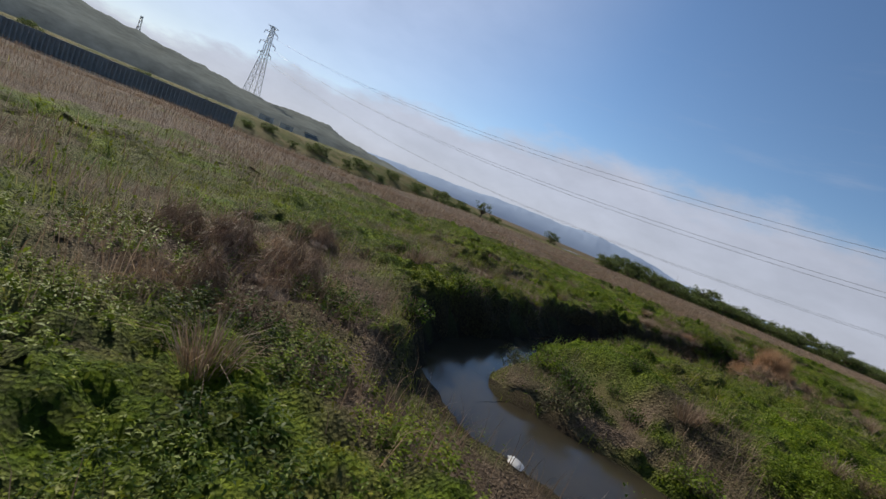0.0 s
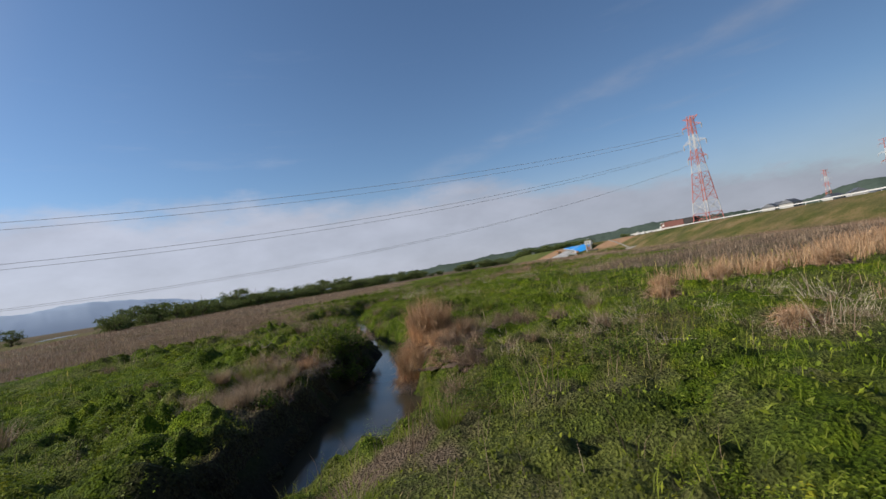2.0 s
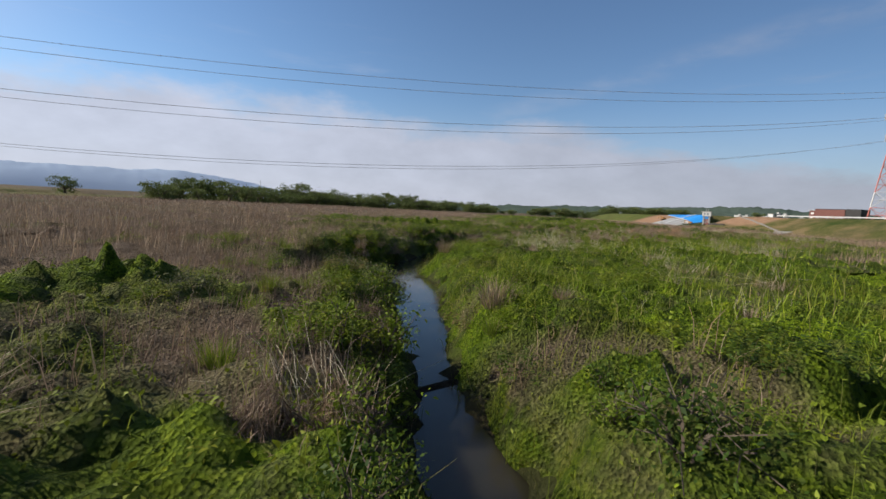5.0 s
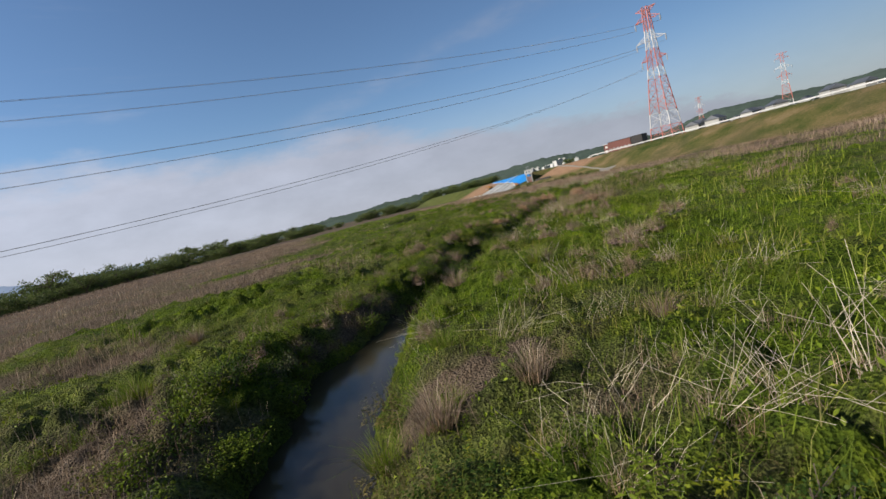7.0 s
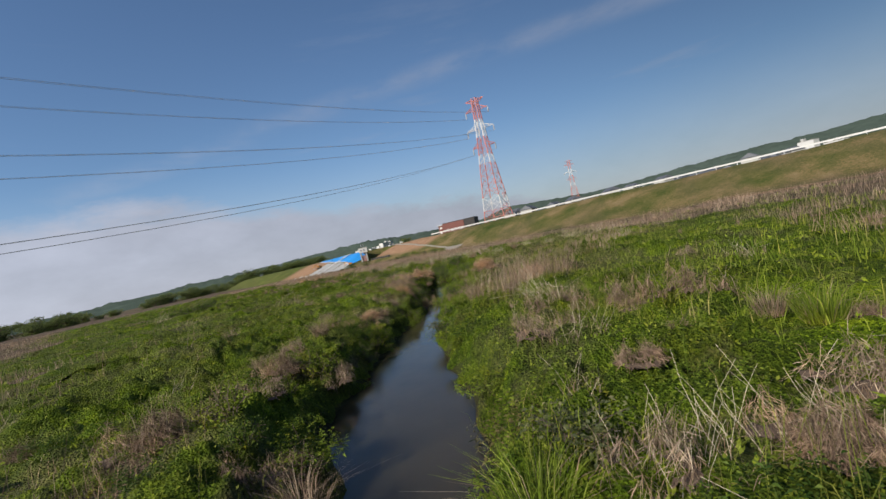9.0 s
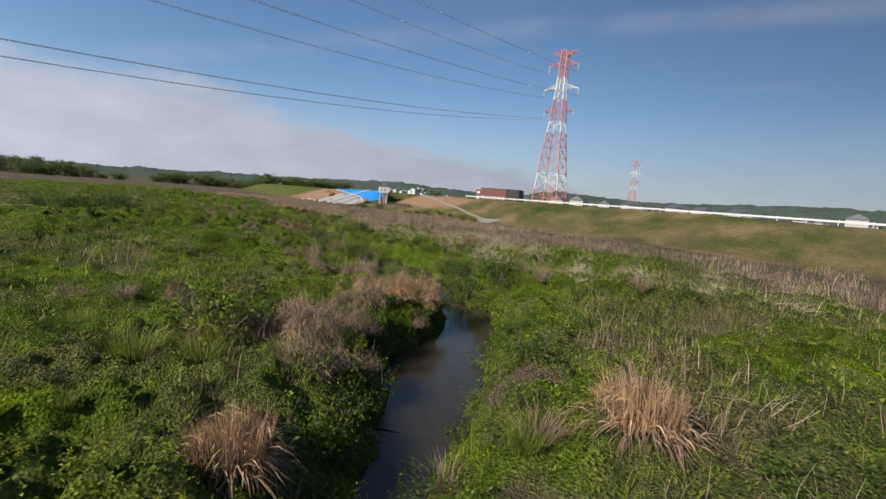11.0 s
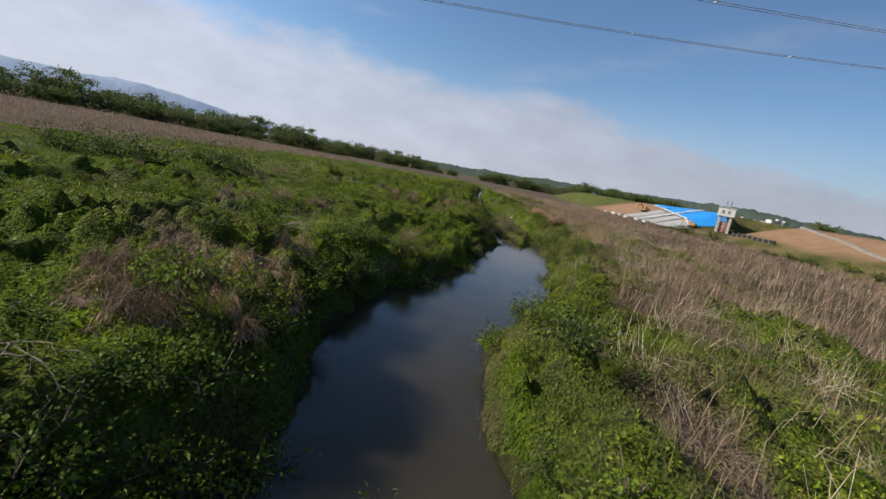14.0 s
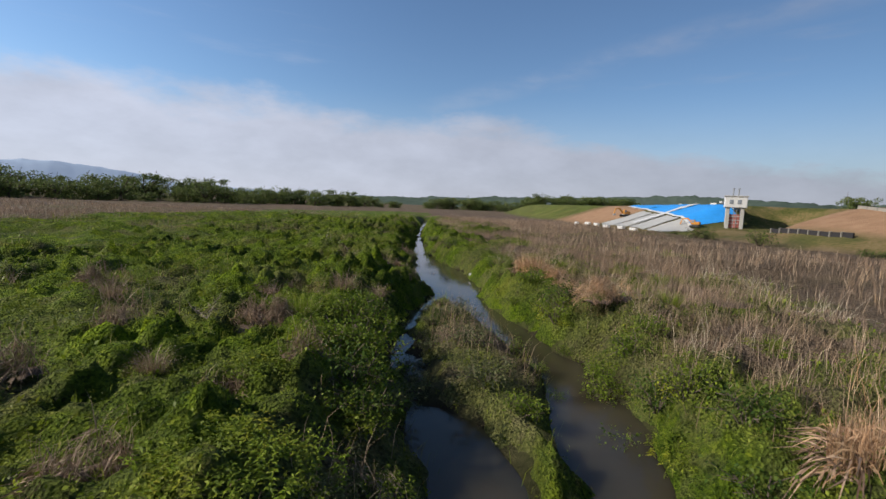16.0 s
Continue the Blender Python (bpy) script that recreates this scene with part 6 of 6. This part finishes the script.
    for x, y, s in ((-9.6, 13.6, 0.6), (-8.2, 14.6, 0.7), (-9.9, 12.6, 0.4), (-7.6, 12.6, 0.6), (-8.4, 15.6, 0.8), (-6.8, 13.6, 0.7), (-10.4, 12.0, 0.35)):
        stand(shrubs, used, 2, x, y, x * 100, s)
    taken = 0
    while taken < 44:
        x, y = rng.uniform(0, 17), rng.uniform(140, 186)
        gap, side = stream_gap([x], [y])
        if 0.45 < gap[0] < 1.2 and side[0] < 0:
            stand(shrubs, used, int(rng.choice([0, 1, 2, 2])), x, y, rng.uniform(0, 360), float(rng.uniform(0.5, 1.0)), 0.15)
            taken += 1
    taken = 0
    while taken < 112:
        x, y = rng.uniform(-33, 30), rng.uniform(4, 262)
        gap, side = stream_gap([x], [y])
        if 0.25 < gap[0] < (1.6 if taken < 96 else 7) and (side[0] < 0 or rng.uniform() < 0.6):
            stand(shrubs, used, int(rng.choice([0, 0, 1, 2, 2, 3])), x, y, rng.uniform(0, 360), float(rng.uniform(0.4, 0.95)))
            taken += 1
    used, taken = set(), 0
    bushes = [make_shrub(126, 0.7, 0.8, 900, HERB, "leafy green bush hanging over the stream bank", 0.075, "bank_bush", "bank bushes"), make_shrub(127, 0.8, 0.6, 900, SHRUB, "dark green spreading bush on the bank slope", 0.075, "bank_bush", "bank bushes"), make_shrub(128, 0.6, 0.75, 800, LIME, "yellow-green leafy bush on the bank slope", 0.08, "bank_bush", "bank bushes")]
    for k, x, y, s in ((2, -17.9, 39.6, 0.8), (0, -18.0, 40.6, 1.0), (2, -17.7, 41.8, 0.9), (1, -17.5, 43.0, 1.0), (0, -17.4, 44.4, 0.9), (0, -18.6, 42.2, 1.1), (2, -19.2, 40.4, 1.0), (0, 13.2, 150.6, 0.9), (0, 13.5, 152.9, 0.9), (1, 13.0, 155.0, 1.0), (2, 13.6, 151.6, 0.8), (1, 3.0, 141.4, 1.7), (0, 2.4, 140.0, 1.6), (2, 12.2, 137.6, 1.1), (0, 17.0, 207.5, 1.2), (2, 16.7, 209.4, 1.3), (2, 16.4, 206.0, 1.1), (0, 17.3, 205.0, 1.0), (2, 15.9, 211.5, 1.1), (1, 17.4, 203.4, 0.9), (2, 23.2, 204.6, 0.9), (0, 23.6, 207.2, 0.9), (2, 22.2, 207.0, 0.55), (2, 22.0, 208.6, 0.5), (0, 21.5, 210.5, 0.6), (0, 15.5, 169.5, 1.0), (0, 14.9, 168.6, 1.0), (1, 14.2, 169.6, 1.1), (0, 14.4, 167.6, 1.0),
                       (1, -4.0, 190.6, 2.2), (1, -6.6, 190.0, 2.0), (1, -2.6, 194.6, 2.0), (1, -3.0, 198.5, 2.0), (1, -9.2, 189.4, 1.8)):
        stand(bushes, used, k, x, y, rng.uniform(0, 360), s, 0.12)
    while taken < 150:
        x, y = rng.uniform(-33, 20), rng.uniform(56, 184)
        gap, side = stream_gap([x], [y])
        if 0.15 < gap[0] < 2.6 and side[0] < 0:
            stand(bushes, used, int(rng.choice([0, 0, 1, 2])), x, y, rng.uniform(0, 360), float(rng.uniform(0.55, 1.15)), 0.2)
            taken += 1
    taken = 0
    while taken < 80:
        x, y = rng.uniform(-6, 26), rng.uniform(118, 216)
        gap, side = stream_gap([x], [y])
        if 0.1 < gap[0] < 1.9 and side[0] > 0 and lowland(np.array([x]), np.array([y]))[0] < 0.4:
            stand(bushes, used, int(rng.choice([0, 0, 2, 2, 1])), x, y, rng.uniform(0, 360), float(rng.uniform(0.5, 1.05)), 0.15)
            taken += 1
    used = set(range(len(shrubs)))
    for k in range(18):
        y = rng.uniform(214, 282)
        stand(shrubs, used, int(rng.choice([0, 1, 2])), float(crest_x(y)) - rng.uniform(15, 21), y, rng.uniform(0, 360), float(rng.uniform(1.0, 2.2)), 0.1)
    # bare stalks
    used = set()
    tufts = [make_stalks(131, 0.55, 1.6, 26, "tuft of tall bleached dead stalks"), make_stalks(132, 0.7, 1.3, 18, "loose spread of broken pale stalks"), make_stalks(133, 0.3, 2.0, 6, "few tall thin dead stalks standing alone")]
    for k, x, y, s in ((1, -19.5, 83.4, 1.0), (0, -18.5, 89.0, 1.0), (0, -20.2, 91.2, 0.9), (2, -11.3, 91.0, 1.0), (2, -11.8, 88.5, 1.0), (1, -16.6, 88.0, 1.0), (1, -18.2, 84.4, 1.1), (0, -17.5, 82.6, 1.0), (2, -14.8, 83.5, 1.1), (0, 25.9, 162.2, 1.2), (0, 23.6, 153.5, 1.1), (2, 11.2, 149.6, 1.0), (0, 27, 159, 1.1), (1, 24.5, 151.0, 1.2), (0, 25.5, 156.0, 1.2), (1, 22.8, 158.6, 0.9), (1, -10.2, 94.7, 1.0), (1, -14.8, 92.4, 1.2), (1, -9.0, 104.0, 1.0), (1, -11.2, 105.2, 0.9), (0, 25.6, 187.4, 1.2), (1, 26.8, 186.0, 1.3), (0, 27.5, 189, 1.2), (1, 25.0, 183.5, 1.1), (0, 26.0, 181.0, 1.2), (1, 24.4, 178.0, 1.1), (1, -1.2, 31, 1.0), (0, 1.5, 34, 1.0), (0, -16.4, 80.4, 1.2), (0, -15.6, 81.6, 1.2), (1, -17.2, 79.4, 1.1), (0, -14.6, 80.2, 1.0), (0, 0.5, 90.0, 1.4), (0, 1.8, 89.0, 1.4), (0, -0.8, 91.2, 1.3), (2, -10.6, 79.0, 1.0), (2, -9.8, 78.6, 1.0), (2, -11.4, 76.6, 0.9), (2, -10.6, 75.0, 0.9), (0, -2.6, 211, 1.5), (0, -11.3, 183.7, 1.5), (0, -10.4, 182.6, 1.4), (1, 0.2, 160.1, 1.2), (0, -1.6, 209, 1.3)):
        stand(tufts, used, k, x, y, rng.uniform(0, 360), s)
    taken = 0
    while taken < 100:
        x, y = rng.uniform(-36, 40), rng.uniform(16, 240)
        gap, side = stream_gap([x], [y])
        if 1.2 < gap[0] < 18 and (side[0] > 0 or rng.uniform() < 0.25):
            stand(tufts, used, int(rng.integers(0, 3)), x, y, rng.uniform(0, 360), float(rng.uniform(0.6, 1.15)))
            taken += 1
    for k in range(26):
        stand(tufts, used, int(rng.choice([0, 1, 2, 2])), rng.uniform(-20, -8), rng.uniform(74, 96), rng.uniform(0, 360), float(rng.uniform(0.5, 0.95)))
    for k in range(84):
        stand(tufts, used, int(rng.choice([0, 0, 1, 2])), rng.uniform(22, 38), rng.uniform(134, 178), rng.uniform(0, 360), float(rng.uniform(0.6, 1.1)))
    for k in range(34):
        stand(tufts, used, int(rng.choice([2, 2, 2, 0])), rng.uniform(-10, 3), rng.uniform(30.5, 42), rng.uniform(0, 360), float(rng.uniform(0.45, 0.85)))
    # branches
    used = set()
    sticks = [make_branches(141, 1.5, "bare grey dead branches hanging over the bank"), make_branches(142, 1.1, "forked dead branch lying in the grass")]
    for k, x, y, yaw, s in ((0, -18.2, 36.8, -10, 0.8), (0, -17.8, 37.8, 15, 0.6), (0, -10.9, 38.9, -30, 0.9), (1, -11.4, 37.6, -60, 0.9), (1, -22.6, 44.5, 120, 1.0), (0, 13.2, 179.5, 200, 0.8), (0, 12.5, 168.5, -20, 0.8), (1, 7.8, 158, 60, 1.0), (1, 3.6, 170, 20, 1.1), (1, 12.7, 206.5, 140, 0.8), (0, 11.0, 179.0, -10, 1.0), (1, 9.2, 182.0, 20, 1.0), (1, -6, 97, 40, 1.1), (1, -3.5, 9.0, 70, 0.7), (0, 12.0, 148.6, 60, 0.6), (1, -27.4, 86, -20, 0.9)):
        stand(sticks, used, k, x, y, yaw, s, -0.15)


def dress_meadow():
    """Patches of weeds and tussocks of grass over the meadow near the stream."""
    PALE_TUFT = make_tussock(164, 1.0, 1.2, 700, PALESTRAW, "pale bleached tussock of dead grass on the bank")
    rng = np.random.default_rng(88)
    weeds = [make_weed_patch(151, 0.85, 0.62, 60, HERB, "rounded patch of leafy green meadow weeds"), make_weed_patch(152, 0.7, 0.8, 60, SHRUB, "dark green patch of upright leafy weeds"), make_weed_patch(153, 0.95, 0.55, 66, LIME, "bright yellow-green patch of leafy weeds"), make_weed_patch(154, 0.6, 0.5, 44, HERB, "small green cushion of leafy weeds"), make_weed_patch(155, 0.7, 0.75, 50, DULL, "olive-brown patch of half-withered weeds")]
    tussocks = [make_tussock(161, 0.55, 0.75, 260, BLADE, "green tussock of long arching grass"), make_tussock(162, 0.4, 0.55, 200, BLADE, "small green grass tussock"), make_tussock(163, 0.5, 0.8, 220, STRAW, "withered straw-coloured grass tussock")]
    def far_enough(x, y, least):
        return math.hypot(x, y - 1) > least

    def dry_land(x, y):
        return lowland(np.array([x]), np.array([y]))[0] < 0.4

    used = set()
    cushions = [make_weed_patch(156, 1.25, 0.42, 84, HERB, "broad low cushion of leafy meadow herbs", "herb_cushion", "herbs", "herb cushions"), make_weed_patch(157, 1.0, 0.5, 74, SHRUB, "deep green cushion of leafy herbs", "herb_cushion", "herbs", "herb cushions"), make_weed_patch(158, 1.1, 0.4, 74, LIME, "yellow-green cushion of leafy herbs", "herb_cushion", "herbs", "herb cushions")]
    taken = 0
    while taken < 268:
        zone = taken % 5
        x, y = (rng.uniform(-13, 1), rng.uniform(-3, 8)) if zone == 0 and taken < 170 else (rng.uniform(-2, 17), rng.uniform(144, 216)) if zone in (1, 2) else (rng.uniform(-26, -4), rng.uniform(55, 125)) if zone == 3 else (rng.uniform(-30, 30), rng.uniform(8, 200))
        gap, side = stream_gap([x], [y])
        if 0.4 + 0.4 * (side[0] < 0) < gap[0] < 13 and far_enough(x, y, 2.6) and dry_land(x, y):
            stand(cushions, used, int(rng.choice(3, p=(0.5, 0.27, 0.23))), x, y, rng.uniform(0, 360), float(rng.uniform(0.55, 1.2)), 0.02)
            taken += 1
    for k in range(30):
        a, r = k * 2.4, math.sqrt((k + 0.5) / 30)
        y = SHELF[1] + 5.8 * r * math.sin(a)
        x = SHELF[0] + 2.6 * r * math.cos(a) + 0.12 * (y - SHELF[1])
        if stream_gap([x], [y])[0][0] > 0.1:
            stand(cushions, used, (0, 1, 0, 2)[k % 4], x, y, k * 77, float(rng.uniform(0.5, 0.85)), 0.0)
    used = set()
    for x, y, s in ((-19.2, 32.6, 0.5), (-19.6, 33.6, 0.55), (-19.2, 34.5, 0.6), (-19.3, 35.5, 0.55), (-19.0, 36.3, 0.6), (-18.8, 37.2, 0.55), (-20.2, 32.4, 0.45), (-20.0, 36.2, 0.5), (-20.4, 35.0, 0.5), (-21.2, 34.0, 0.45), (-18.7, 33.2, 0.5), (-18.5, 34.0, 0.5), (-18.4, 35.0, 0.55), (-18.3, 35.9, 0.5)):
        stand([PALE_TUFT], used, 0, x, y, x * 300, s, 0.0)
    for kinds, most, odds in ((weeds, 295, (0.38, 0.19, 0.10, 0.18, 0.15)), (tussocks, 270, (0.4, 0.35, 0.25))):
        used, taken = set(), 0
        if kinds is tussocks:
            for x, y in ((-18.6, 36.0), (-19.0, 35.3), (-18.8, 36.6), (-19.6, 36.0)):
                stand(kinds, used, 0, x, y, x * 500, 1.0, 0.0)
        while taken < most:
            x, y = rng.uniform(-42, 36), rng.uniform(-4, 236)
            gap, side = stream_gap([x], [y])
            wild = float(fbm(np.array([x]), np.array([y]), 5, 57)[0])
            if (0.7 if side[0] < 0 else 0.2) < gap[0] < 3 + 9 * rng.uniform() ** 1.5 and wild > 0.38 and far_enough(x, y, 4.5) and dry_land(x, y):
                k = int(rng.choice(len(kinds), p=odds))
                stand(kinds, used, k, x, y, rng.uniform(0, 360), float(rng.uniform(0.6, 1.25)), 0.0)
                taken += 1


PALESTRAW = leafy("bleached_straw", [(0.0, (0.22, 0.16, 0.11)), (0.5, (0.42, 0.32, 0.23)), (1.0, (0.60, 0.49, 0.37))], glow=0.2)
DULL = leafy("withered_leaf", [(0.0, (0.075, 0.075, 0.024)), (0.5, (0.155, 0.140, 0.050)), (1.0, (0.26, 0.21, 0.095))])
WILLOW = leafy("willow_leaf", [(0.0, (0.075, 0.095, 0.040)), (0.5, (0.135, 0.155, 0.070)), (1.0, (0.25, 0.25, 0.13))])
dress_banks()
dress_meadow()


# ---------------------------------------------------------------- litter
def build_litter():
    for x, y, s in ((20.9, 226.6, 0.5), (23.1, 201.2, 0.22), (-5.4, 7.4, 0.3)):
        bm = bmesh.new()
        bmesh.ops.create_icosphere(bm, subdivisions=2, radius=s * 0.5)
        for v in bm.verts:
            k = 1 + 0.5 * noise.noise(v.co * 5 / s)
            v.co = Vector((v.co.x * k * 1.4, v.co.y * k, v.co.z * k * 0.5))
        ob = part("plastic_bag", bm, WHITE, None)
        ob.location = (x, y, max(WATER_Z, floor_at(x, y)) + s * 0.12)
        tagged(ob, "crumpled white plastic bag caught at the water's edge", "litter", "litter")


build_litter()
